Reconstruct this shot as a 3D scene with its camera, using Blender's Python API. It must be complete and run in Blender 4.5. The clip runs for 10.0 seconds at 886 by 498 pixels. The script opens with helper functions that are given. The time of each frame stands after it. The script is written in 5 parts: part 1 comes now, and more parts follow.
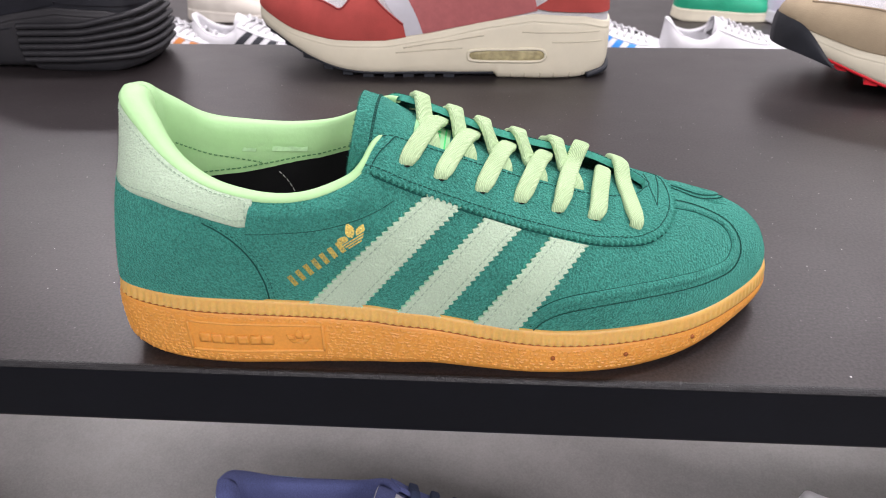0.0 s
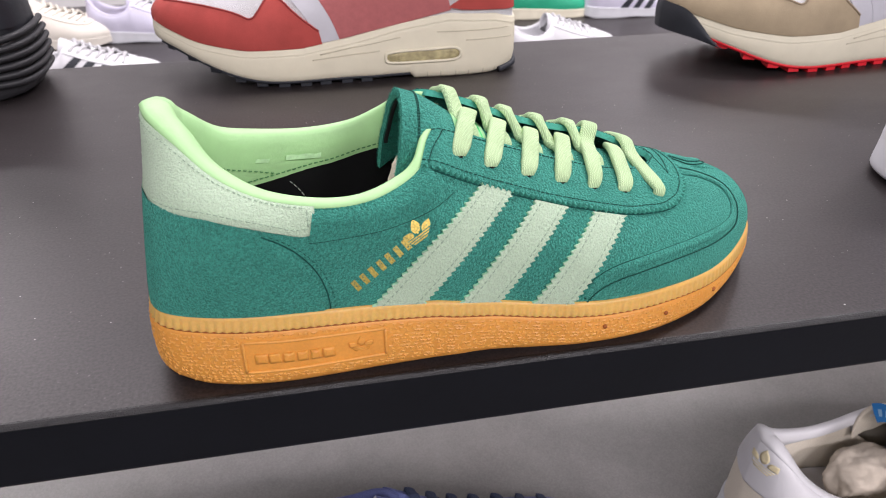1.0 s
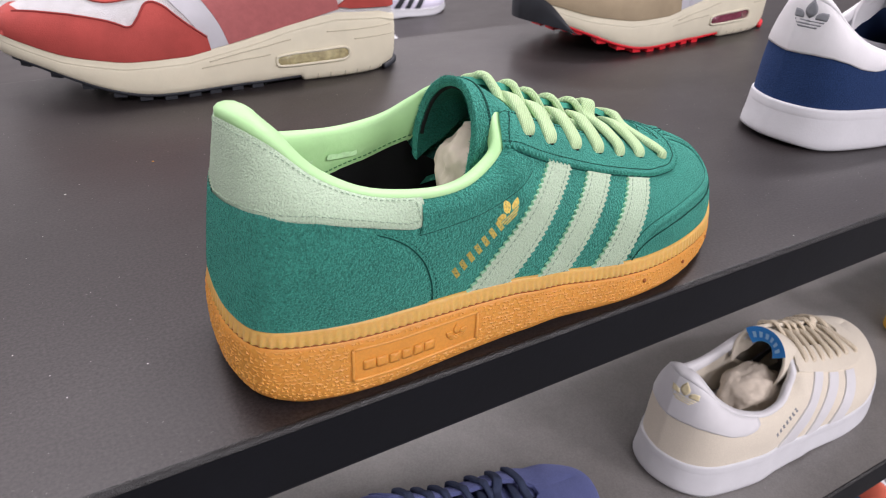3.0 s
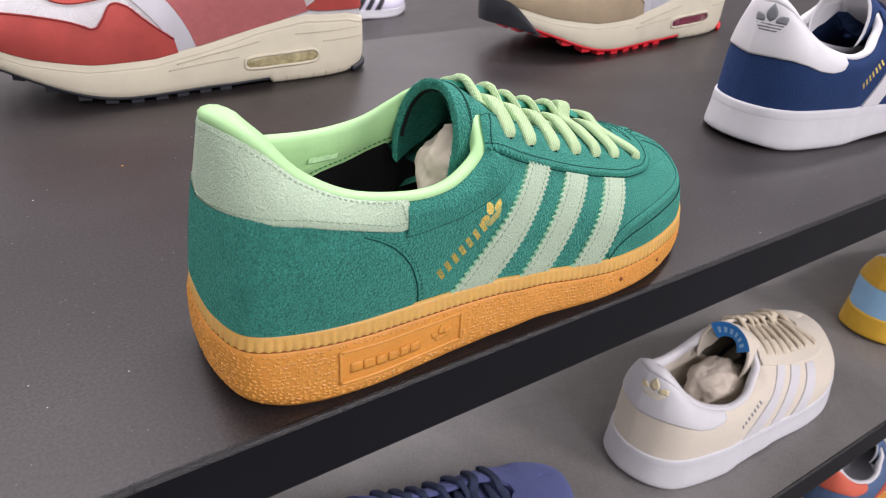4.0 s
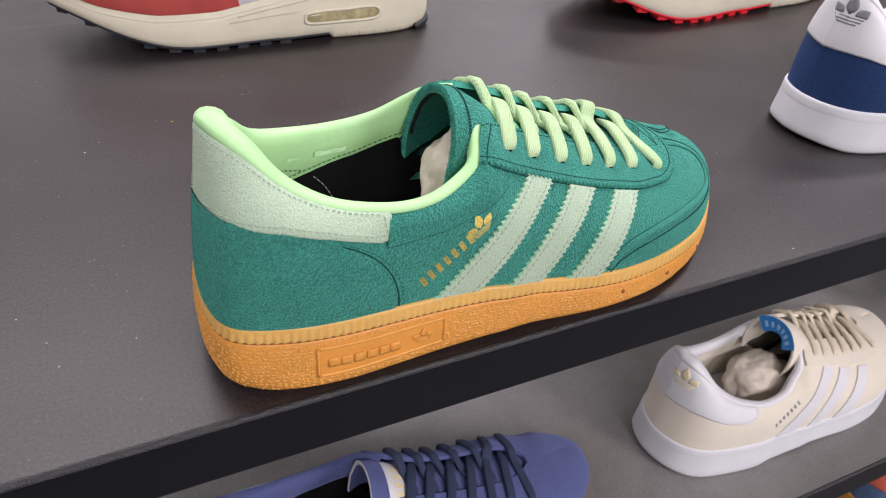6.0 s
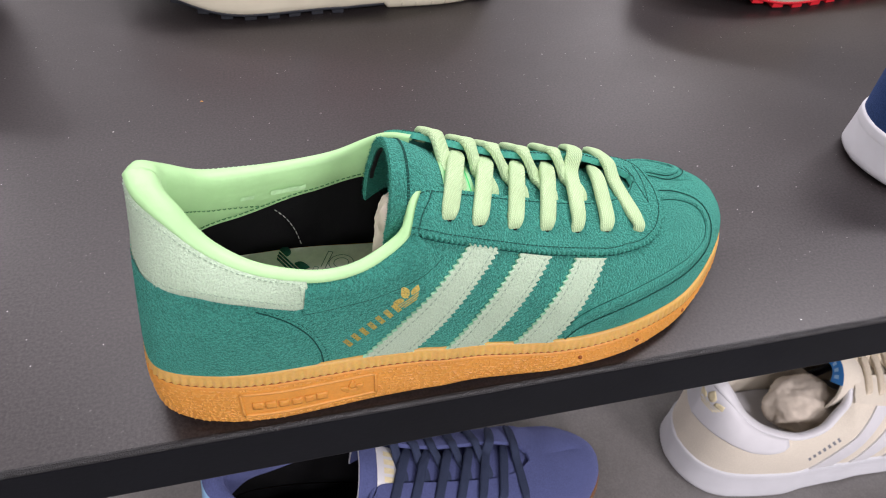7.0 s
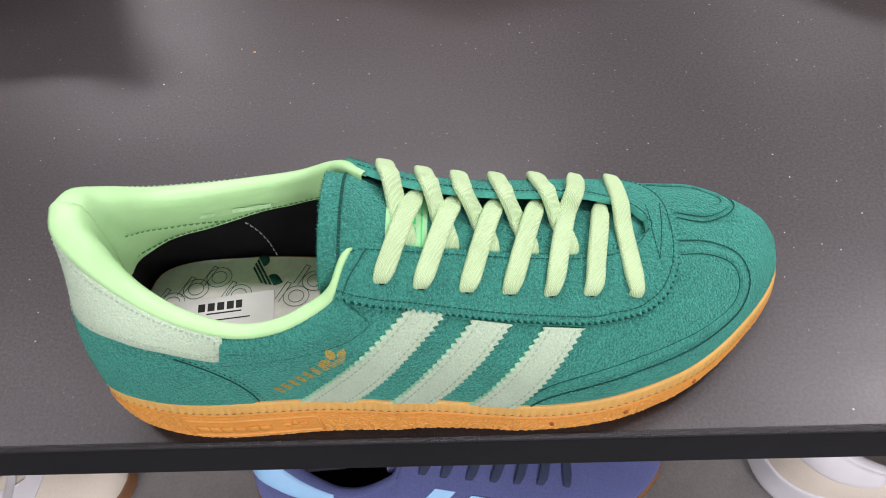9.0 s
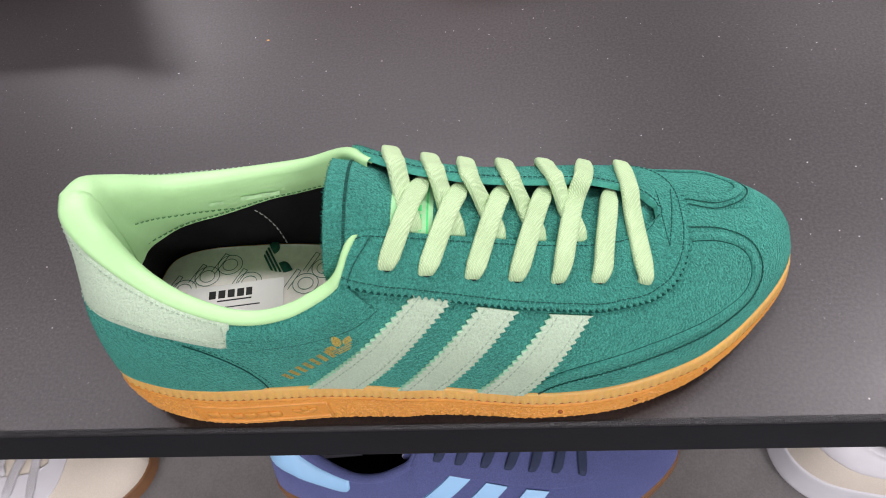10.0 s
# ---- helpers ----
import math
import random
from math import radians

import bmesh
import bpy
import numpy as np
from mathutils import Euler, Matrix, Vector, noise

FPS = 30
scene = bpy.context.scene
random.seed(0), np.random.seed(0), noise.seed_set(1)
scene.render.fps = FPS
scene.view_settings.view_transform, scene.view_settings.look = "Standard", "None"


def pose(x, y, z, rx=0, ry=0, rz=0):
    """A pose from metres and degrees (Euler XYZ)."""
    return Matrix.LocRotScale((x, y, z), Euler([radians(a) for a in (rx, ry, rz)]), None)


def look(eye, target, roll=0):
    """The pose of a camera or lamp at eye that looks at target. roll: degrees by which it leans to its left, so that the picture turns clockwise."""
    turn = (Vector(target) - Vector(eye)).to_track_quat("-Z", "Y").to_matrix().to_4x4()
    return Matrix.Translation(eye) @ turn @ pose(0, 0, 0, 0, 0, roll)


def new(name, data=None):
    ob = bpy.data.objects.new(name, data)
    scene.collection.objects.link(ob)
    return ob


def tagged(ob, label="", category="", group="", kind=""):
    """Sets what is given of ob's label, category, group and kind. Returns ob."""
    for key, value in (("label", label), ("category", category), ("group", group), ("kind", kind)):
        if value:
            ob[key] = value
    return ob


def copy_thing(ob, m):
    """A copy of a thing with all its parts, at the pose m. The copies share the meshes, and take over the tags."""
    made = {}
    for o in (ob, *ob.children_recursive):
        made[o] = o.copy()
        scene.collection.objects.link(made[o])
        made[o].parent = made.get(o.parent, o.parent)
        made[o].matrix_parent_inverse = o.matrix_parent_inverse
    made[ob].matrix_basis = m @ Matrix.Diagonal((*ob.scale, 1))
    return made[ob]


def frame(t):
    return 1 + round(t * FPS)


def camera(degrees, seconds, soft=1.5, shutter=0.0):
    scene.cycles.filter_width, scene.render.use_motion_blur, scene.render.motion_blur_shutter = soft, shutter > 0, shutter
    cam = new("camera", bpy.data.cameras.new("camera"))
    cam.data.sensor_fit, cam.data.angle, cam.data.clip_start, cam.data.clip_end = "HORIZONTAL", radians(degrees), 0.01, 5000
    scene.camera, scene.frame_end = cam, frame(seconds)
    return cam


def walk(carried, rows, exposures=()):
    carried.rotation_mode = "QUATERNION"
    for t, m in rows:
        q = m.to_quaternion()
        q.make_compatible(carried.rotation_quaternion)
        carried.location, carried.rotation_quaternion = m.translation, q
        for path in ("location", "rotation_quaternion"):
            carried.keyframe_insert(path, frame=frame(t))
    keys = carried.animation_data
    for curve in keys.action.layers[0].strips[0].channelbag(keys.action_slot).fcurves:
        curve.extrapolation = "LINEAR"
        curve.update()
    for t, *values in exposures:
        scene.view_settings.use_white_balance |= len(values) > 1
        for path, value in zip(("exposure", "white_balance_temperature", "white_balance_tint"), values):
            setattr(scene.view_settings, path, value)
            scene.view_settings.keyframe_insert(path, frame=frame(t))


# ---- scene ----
cam = camera(61.3, 10.0, 1.0)
cam.data.dof.use_dof = True
cam.data.dof.focus_distance = 0.36
cam.data.dof.aperture_fstop = 22.0
PATH = [
    (0, (0.1609, -0.2453, 0.2212), (0.1317, 0.1759, -0.0467), -0.74),
    (0.5, (0.1135, -0.2483, 0.2165), (0.1432, 0.1744, -0.0489), -0.28),
    (1, (0.0673, -0.2464, 0.2163), (0.1501, 0.1708, -0.0466), 0.03),
    (1.5, (0.0226, -0.2362, 0.2141), (0.1563, 0.1687, -0.0470), 0.69),
    (2, (-0.0106, -0.2236, 0.2103), (0.1643, 0.1664, -0.0491), 1.45),
    (2.5, (-0.0406, -0.2137, 0.2076), (0.1656, 0.1619, -0.0501), 2.18),
    (4, (-0.0687, -0.2042, 0.2087), (0.1839, 0.1447, -0.0451), 3.87),
    (4.5, (-0.0649, -0.2071, 0.2105), (0.1871, 0.1416, -0.0442), 4.16),
    (5, (-0.0615, -0.2129, 0.2151), (0.1818, 0.1380, -0.0450), 4.45),
    (5.2, (-0.0596, -0.2146, 0.2154), (0.1780, 0.1377, -0.0481), 4.56),
    (6.3, (-0.0018, -0.2102, 0.2621), (0.1595, 0.1435, -0.0524), 4.69),
    (6.5, (0.0173, -0.2071, 0.2753), (0.1595, 0.1455, -0.0494), 4.41),
    (7, (0.0658, -0.1934, 0.2954), (0.1609, 0.1496, -0.0558), 3.15),
    (7.5, (0.1001, -0.1713, 0.3084), (0.1472, 0.1572, -0.0656), 0.45),
    (8, (0.1353, -0.1484, 0.3170), (0.1419, 0.1640, -0.0734), -2.93),
    (8.5, (0.1600, -0.1295, 0.3176), (0.1400, 0.1693, -0.0828), -5.95),
    (9, (0.1716, -0.1224, 0.3151), (0.1333, 0.1663, -0.0914), -8.72),
    (9.5, (0.1754, -0.1221, 0.3151), (0.1258, 0.1616, -0.0936), -10.71),
    (10, (0.1784, -0.1222, 0.3131), (0.1237, 0.1600, -0.0960), -11.58),
]
walk(cam, [(t, look(eye, target, roll)) for t, eye, target, roll in PATH], [(0, 0.0), (6.5, 0.0), (8, -0.04), (10, -0.1)])

# ---------------------------------------------------------------- light
world = bpy.data.worlds.new("room_light")
scene.world = world
world.use_nodes = True
world.node_tree.nodes["Background"].inputs["Color"].default_value = (1.0, 0.94, 0.97, 1)
world.node_tree.nodes["Background"].inputs["Strength"].default_value = 0.25
scene.view_settings.exposure = 0.0


POWER = 0.86


def ceiling_lamp(x, y, z, sx, sy, watts):
    d = bpy.data.lights.new("ceiling_lamp", "AREA")
    d.shape, d.size, d.size_y, d.energy, d.color = "RECTANGLE", sx, sy, watts, (1.0, 0.925, 0.98)
    o = new("ceiling_lamp", d)
    o.location = (x, y, z)
    return o


# lamps are unseen; places and watts set until shelf and shoes match in brightness
LAMPS = ((-2.0, -3.4, 66), (0.2, -3.4, 125), (2.4, -3.4, 230), (-2.0, 1.0, 40), (0.2, 1.0, 36), (2.0, 1.0, 105), (-2.2, 3.6, 60), (2.4, 3.7, 42))
for x, y, watts in LAMPS:
    ceiling_lamp(x, y, 2.65, 1.2, 0.3, watts * POWER)
# added wide panel, unseen, to brighten the shelf's reflection softly
ceiling_lamp(-0.2, 2.3, 2.65, 1.5, 1.5, 56 * POWER)
from mathutils.bvhtree import BVHTree

# ---------------------------------------------------------------- materials
def mat(name):
    m = bpy.data.materials.new(name)
    m.use_nodes = True
    return m, m.node_tree.nodes, m.node_tree.links, m.node_tree.nodes["Principled BSDF"]


def ramp(nodes, links, fac, a, b, lo=0.35, hi=0.65):
    r = nodes.new("ShaderNodeValToRGB")
    r.color_ramp.elements[0].position, r.color_ramp.elements[1].position = lo, hi
    r.color_ramp.elements[0].color, r.color_ramp.elements[1].color = (*a, 1), (*b, 1)
    links.new(fac, r.inputs["Fac"])
    return r.outputs["Color"]


def noise_tex(nodes, links, scale, detail=4.0, rough=0.6, stretch=(1, 1, 1)):
    c = nodes.new("ShaderNodeTexCoord")
    mp = nodes.new("ShaderNodeMapping")
    mp.inputs["Scale"].default_value = stretch
    links.new(c.outputs["Object"], mp.inputs["Vector"])
    n = nodes.new("ShaderNodeTexNoise")
    n.inputs["Scale"].default_value, n.inputs["Detail"].default_value, n.inputs["Roughness"].default_value = scale, detail, rough
    links.new(mp.outputs["Vector"], n.inputs["Vector"])
    return n.outputs["Fac"]


def mixc(nodes, links, fac, a, b, mode="MIX"):
    x = nodes.new("ShaderNodeMix")
    x.data_type, x.blend_type = "RGBA", mode
    if isinstance(fac, float):
        x.inputs[0].default_value = fac
    else:
        links.new(fac, x.inputs[0])
    for k, v in ((6, a), (7, b)):
        if isinstance(v, tuple):
            x.inputs[k].default_value = (*v, 1)
        else:
            links.new(v, x.inputs[k])
    return x.outputs[2]


def bump(nodes, links, height, strength, dist, normal=None):
    b = nodes.new("ShaderNodeBump")
    b.inputs["Strength"].default_value, b.inputs["Distance"].default_value = strength, dist
    links.new(height, b.inputs["Height"])
    if normal:
        links.new(normal, b.inputs["Normal"])
    return b.outputs["Normal"]


def dim(c, k):
    return tuple(min(1.0, v * k) for v in c)


def suede(name, col, nap=0.35, depth=0.0009, sheen=0.5, grain=1250.0):
    """Napped leather: brushed patches, short wrinkled fibre grain, a soft sheen."""
    m, n, l, p = mat(name)
    patch = noise_tex(n, l, 38, 5, 0.65)
    clump = noise_tex(n, l, grain, 3, 0.6)
    fibre = noise_tex(n, l, grain * 2.6, 2, 0.6)
    c1 = ramp(n, l, patch, dim(col, 1 - nap), dim(col, 1 + nap), 0.32, 0.68)
    # bump pits coloured darker, tufts lighter: relief shading put into the colour
    c2 = ramp(n, l, clump, dim(col, 1 - 1.5 * nap), dim(col, 1 + 1.6 * nap), 0.38, 0.64)
    l.new(mixc(n, l, 0.65, c1, c2), p.inputs["Base Color"])
    p.inputs["Roughness"].default_value = 0.95
    p.inputs["Specular IOR Level"].default_value = 0.12
    p.inputs["Sheen Weight"].default_value = sheen
    p.inputs["Sheen Roughness"].default_value = 0.5
    p.inputs["Sheen Tint"].default_value = (*[min(1, 0.09 + 2.5 * v) for v in col], 1)
    b1 = bump(n, l, fibre, 0.6, depth * 0.4)
    b2 = bump(n, l, clump, 1.0, depth, b1)
    l.new(b2, p.inputs["Normal"])
    return m


def plain(name, col, rough=0.5, spec=0.5, vary=0.12, scale=120, bmp=0.15, bscale=600, metal=0.0, coat=0.0):
    m, n, l, p = mat(name)
    c = ramp(n, l, noise_tex(n, l, scale, 5), dim(col, 1 - vary), dim(col, 1 + vary), 0.3, 0.7)
    l.new(c, p.inputs["Base Color"])
    r = n.new("ShaderNodeMapRange")
    r.inputs["To Min"].default_value, r.inputs["To Max"].default_value = max(0.03, rough - 0.08), min(1, rough + 0.08)
    l.new(noise_tex(n, l, scale * 0.6, 3), r.inputs["Value"])
    l.new(r.outputs["Result"], p.inputs["Roughness"])
    p.inputs["Specular IOR Level"].default_value = spec
    p.inputs["Metallic"].default_value = metal
    p.inputs["Coat Weight"].default_value = coat
    if bmp:
        l.new(bump(n, l, noise_tex(n, l, bscale, 4), bmp, 0.0006), p.inputs["Normal"])
    return m


def woven(name, col, scale=700, rough=0.85, depth=0.0006):
    m, n, l, p = mat(name)
    co = n.new("ShaderNodeTexCoord")
    hs = []
    for rot in (0.7, -0.7):
        mp = n.new("ShaderNodeMapping")
        mp.inputs["Rotation"].default_value = (0.4, 0.2, rot)
        l.new(co.outputs["Object"], mp.inputs["Vector"])
        w = n.new("ShaderNodeTexWave")
        w.inputs["Scale"].default_value, w.inputs["Distortion"].default_value = scale, 1.2
        w.inputs["Detail"].default_value = 1
        l.new(mp.outputs["Vector"], w.inputs["Vector"])
        hs.append(w.outputs["Fac"])
    a = n.new("ShaderNodeMath")
    a.operation = "MULTIPLY"
    l.new(hs[0], a.inputs[0])
    l.new(hs[1], a.inputs[1])
    c = ramp(n, l, a.outputs[0], dim(col, 0.82), dim(col, 1.1), 0.0, 0.4)
    soil = ramp(n, l, noise_tex(n, l, 60, 4), (0.9, 0.9, 0.88), (1, 1, 1), 0.3, 0.6)
    l.new(mixc(n, l, 1.0, c, soil, "MULTIPLY"), p.inputs["Base Color"])
    p.inputs["Roughness"].default_value = rough
    p.inputs["Specular IOR Level"].default_value = 0.2
    p.inputs["Sheen Weight"].default_value = 0.0
    l.new(bump(n, l, a.outputs[0], 0.7, depth), p.inputs["Normal"])
    return m


def gum(name, col, rough=0.42, sss=0.25):
    m, n, l, p = mat(name)
    cl = ramp(n, l, noise_tex(n, l, 45, 4), dim(col, 0.86), dim(col, 1.1), 0.3, 0.7)
    sp = ramp(n, l, noise_tex(n, l, 700, 2), dim(col, 0.9), dim(col, 1.08), 0.35, 0.65)
    l.new(mixc(n, l, 0.5, cl, sp), p.inputs["Base Color"])
    p.inputs["Roughness"].default_value = rough
    p.inputs["Specular IOR Level"].default_value = 0.4
    p.inputs["Subsurface Weight"].default_value = sss
    p.inputs["Subsurface Radius"].default_value = (1.0, 0.45, 0.15)
    p.inputs["Subsurface Scale"].default_value = 0.003
    l.new(bump(n, l, noise_tex(n, l, 900, 3), 0.1, 0.0002), p.inputs["Normal"])
    return m


def shelf_mat(name, col, rough, spec=0.45, grain=0.6):
    """Black lacquered board: orange-peel grain, dust flecks, rubbed streaks."""
    m, n, l, p = mat(name)
    base = ramp(n, l, noise_tex(n, l, 9, 6, 0.65), dim(col, 0.8), dim(col, 1.25), 0.3, 0.7)
    speck = ramp(n, l, noise_tex(n, l, 650, 3, 0.6), dim(col, 0.25), dim(col, 2.1), 0.36, 0.66)
    base = mixc(n, l, grain, base, speck)
    dust = ramp(n, l, noise_tex(n, l, 420, 2, 0.5), (0, 0, 0), (1, 1, 1), 0.69, 0.76)
    haze = ramp(n, l, noise_tex(n, l, 30, 6, 0.7), (0, 0, 0), (1, 1, 1), 0.5, 0.8)
    dusty = mixc(n, l, 1.0, dust, haze, "MULTIPLY")
    k = n.new("ShaderNodeRGBToBW")
    l.new(dusty, k.inputs[0])
    l.new(mixc(n, l, k.outputs[0], base, (0.28, 0.27, 0.26)), p.inputs["Base Color"])
    r = n.new("ShaderNodeMapRange")
    r.inputs["To Min"].default_value, r.inputs["To Max"].default_value = rough - 0.10, rough + 0.14
    l.new(noise_tex(n, l, 11, 8, 0.75, (0.6, 1, 1)), r.inputs["Value"])
    l.new(r.outputs["Result"], p.inputs["Roughness"])
    p.inputs["Specular IOR Level"].default_value = spec
    b1 = bump(n, l, noise_tex(n, l, 520, 3, 0.5), 0.12, 0.0004)
    l.new(b1, p.inputs["Normal"])
    return m


TEAL = suede("teal_suede", (0.040, 0.238, 0.184), 0.40, 0.0028, 1.0, 1000.0)
# same suede at a darker tone, for the tongue's inner face
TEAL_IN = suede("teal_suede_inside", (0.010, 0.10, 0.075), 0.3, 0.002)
MINT = suede("mint_suede", (0.50, 0.645, 0.475), 0.07, 0.0012, 0.2, 1200.0)
LIME = plain("lime_leather", (0.385, 0.65, 0.31), 0.46, 0.35, 0.05, 60, 0.3, 420)
LACE = woven("lime_cotton", (0.53, 0.72, 0.41), 420, 0.85, 0.0007)
TEAL_CUT = plain("teal_cut_edge", (0.075, 0.36, 0.28), 0.9, 0.2, 0.25, 900, 0.3)
MINT_CUT = plain("mint_cut_edge", (0.45, 0.80, 0.54), 0.9, 0.2, 0.12, 900, 0.3)
BLACK_EDGE = woven("black_binding", (0.012, 0.013, 0.014), 900)
BLACK_MESH = woven("black_textile", (0.005, 0.005, 0.006), 1500, 1.0)
STITCH = plain("dark_thread", (0.013, 0.085, 0.066), 0.8, 0.2, 0.2, 900, 0)
PALE_STITCH = plain("mint_thread", (0.34, 0.46, 0.34), 0.8, 0.2, 0.2, 900, 0)
GREY_STITCH = plain("grey_thread", (0.35, 0.36, 0.34), 0.8, 0.2, 0.2, 900, 0)
GUM = gum("gum_rubber", (0.68, 0.298, 0.055), 0.48)
GUM_FACET = gum("gum_facets", (0.70, 0.318, 0.066), 0.42, 0.12)
GUM_TOP = gum("amber_rubber", (0.66, 0.40, 0.115), 0.38, 0.35)
# shade in the sole's groove and vent holes, put into a darker gum colour
GUM_SHADE = gum("gum_groove", (0.30, 0.09, 0.018), 0.6, 0.1)
GOLD = plain("gold_foil", (0.86, 0.62, 0.17), 0.5, 0.5, 0.35, 1600, 0.5, 1500, 1.0)
INSOLE = plain("insole_cloth", (0.92, 0.88, 0.82), 0.9, 0.15, 0.06, 300, 0.3, 1500)
PRINT = plain("green_print", (0.035, 0.15, 0.115), 0.8, 0.2, 0.2, 800, 0)
PAPER = plain("tissue_paper", (0.62, 0.55, 0.46), 0.9, 0.15, 0.12, 70, 0.4, 120)
TAG = plain("tag_card", (0.80, 0.78, 0.76), 0.55, 0.4, 0.03, 60, 0)
INK = plain("black_ink", (0.02, 0.02, 0.02), 0.6, 0.3, 0.1, 300, 0)
SHELF = shelf_mat("black_board", (0.0200, 0.0166, 0.0170), 0.36, 0.46)
# lower board: the black board again, its colour lightened for the light there
LIT_LOW_SHELF = shelf_mat("charcoal_board", (0.190, 0.182, 0.176), 0.34, 0.6, 0.12)
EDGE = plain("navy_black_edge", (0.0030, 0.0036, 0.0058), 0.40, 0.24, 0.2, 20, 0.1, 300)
# rounded front edge: glossier and coarser than the face, so highlights sparkle
BEVEL = plain("worn_edge", (0.006, 0.006, 0.007), 0.34, 0.5, 0.3, 300, 0.7, 1200)


# ---------------------------------------------------------------- mesh helpers
MM = 0.001


def part(name, verts, faces, material, parent=None, label="", flip=False, smooth=True):
    """Links one mesh (millimetres) as one object; flip mirrors it in x."""
    me = bpy.data.meshes.new(name)
    vs = [((-v[0] if flip else v[0]) * MM, v[1] * MM, v[2] * MM) for v in verts]
    fs = [tuple(reversed(f)) if flip else tuple(f) for f in faces]
    me.from_pydata(vs, [], fs)
    me.materials.append(material)
    if smooth:
        me.polygons.foreach_set("use_smooth", [True] * len(me.polygons))
    me.update()
    ob = new(name, me)
    if parent:
        ob.parent = parent
    if label:
        ob["label"] = label
    return ob


def grid(nu, nv, fn, closed=False):
    verts = [fn(i, j) for i in range(nu) for j in range(nv)]
    faces = []
    for i in range(nu if closed else nu - 1):
        k = (i + 1) % nu
        for j in range(nv - 1):
            faces.append((i * nv + j, k * nv + j, k * nv + j + 1, i * nv + j + 1))
    return verts, faces


def join(*meshes):
    vs, fs = [], []
    for v, f in meshes:
        o = len(vs)
        vs += list(v)
        fs += [tuple(i + o for i in q) for q in f]
    return vs, fs


def cr(pts, u):
    """Catmull-Rom through control points, u in 0..n-1."""
    n = len(pts)
    u = min(max(u, 0.0), n - 1.0)
    i = min(int(u), n - 2)
    t = u - i
    p = [pts[min(max(k, 0), n - 1)] for k in (i - 1, i, i + 1, i + 2)]
    return tuple(0.5 * (2 * b + (c - a) * t + (2 * a - 5 * b + 4 * c - d) * t * t + (3 * b - a - 3 * c + d) * t ** 3) for a, b, c, d in zip(*p))


def lerp(a, b, t):
    return tuple(x + (y - x) * t for x, y in zip(a, b))


def smoothstep(a, b, x):
    t = min(max((x - a) / (b - a), 0.0), 1.0)
    return t * t * (3 - 2 * t)


def table(xs, ys, x):
    return float(np.interp(x, xs, ys))


def evenly(pts, step):
    """Points at even steps along a Catmull-Rom curve."""
    fine = [Vector(cr(pts, k * (len(pts) - 1) / 400)) for k in range(401)]
    d = [0.0]
    for a, b in zip(fine, fine[1:]):
        d.append(d[-1] + (b - a).length)
    n = max(2, int(round(d[-1] / step)) + 1)
    out, j = [], 0
    for k in range(n):
        s = d[-1] * k / (n - 1)
        while j < 399 and d[j + 1] < s:
            j += 1
        t = (s - d[j]) / max(1e-9, d[j + 1] - d[j])
        out.append(fine[j].lerp(fine[j + 1], min(1, max(0, t))))
    return out


def tube(pts, r, k=8, flat=1.0, up=(0, 0, 1), caps=True, taper=None):
    """A ribbon or tube along points: half width r, half thickness r * flat; the flat side faces 'up' (one vector or one per point)."""
    vs, fs, n = [], [], len(pts)
    for i, p in enumerate(pts):
        p = Vector(p)
        t = (Vector(pts[min(i + 1, n - 1)]) - Vector(pts[max(i - 1, 0)])).normalized()
        w = Vector(up[i] if isinstance(up, list) else up)
        side = t.cross(w)
        side = side.normalized() if side.length > 1e-6 else Vector((1, 0, 0))
        nrm = side.cross(t).normalized()
        rr = r * (taper(i / (n - 1)) if taper else 1)
        for j in range(k):
            a = 2 * math.pi * (j + 0.5) / k
            ca, sa = math.cos(a), math.sin(a)
            q = 0.55
            ca, sa = math.copysign(abs(ca) ** q, ca) if flat < 1 else ca, math.copysign(abs(sa) ** q, sa) if flat < 1 else sa
            vs.append(tuple(p + side * rr * ca + nrm * rr * flat * sa))
    for i in range(n - 1):
        for j in range(k):
            m = (j + 1) % k
            fs.append((i * k + j, i * k + m, (i + 1) * k + m, (i + 1) * k + j))
    if caps:
        fs.append(tuple(reversed(range(k))))
        fs.append(tuple((n - 1) * k + j for j in range(k)))
    return vs, fs


def box(x0, y0, z0, x1, y1, z1, bev=0.0, seg=2):
    """A bevelled box in millimetres."""
    bm = bmesh.new()
    bmesh.ops.create_cube(bm, size=1)
    for v in bm.verts:
        v.co = Vector(((x0 + x1) / 2 + v.co.x * (x1 - x0), (y0 + y1) / 2 + v.co.y * (y1 - y0), (z0 + z1) / 2 + v.co.z * (z1 - z0)))
    if bev:
        bmesh.ops.bevel(bm, geom=bm.edges[:], offset=bev, segments=seg, affect="EDGES", profile=0.5)
    bm.verts.index_update()
    vs = [tuple(v.co) for v in bm.verts]
    fs = [tuple(v.index for v in f.verts) for f in bm.faces]
    bm.free()
    return vs, fs


# ---------------------------------------------------------------- the last: the form of a low shoe, millimetres
# plan of the upper's lower edge and its top line, from the heel's middle to the toe, on both sides
FOOT_N = [(-2.0, 50), (-1.9, 31), (4.2, 13.8), (25, 5.2), (48, 2.4), (70, 3.2), (90, 4.3), (108, 4.2), (116, 3.9), (124, 3.6), (140, 4.5), (160, 4), (182, 3.2), (205, 4.8), (224, 9), (246, 17.6), (262, 28.2), (276, 41), (287, 53.4), (294, 65.2), (296.5, 78)]
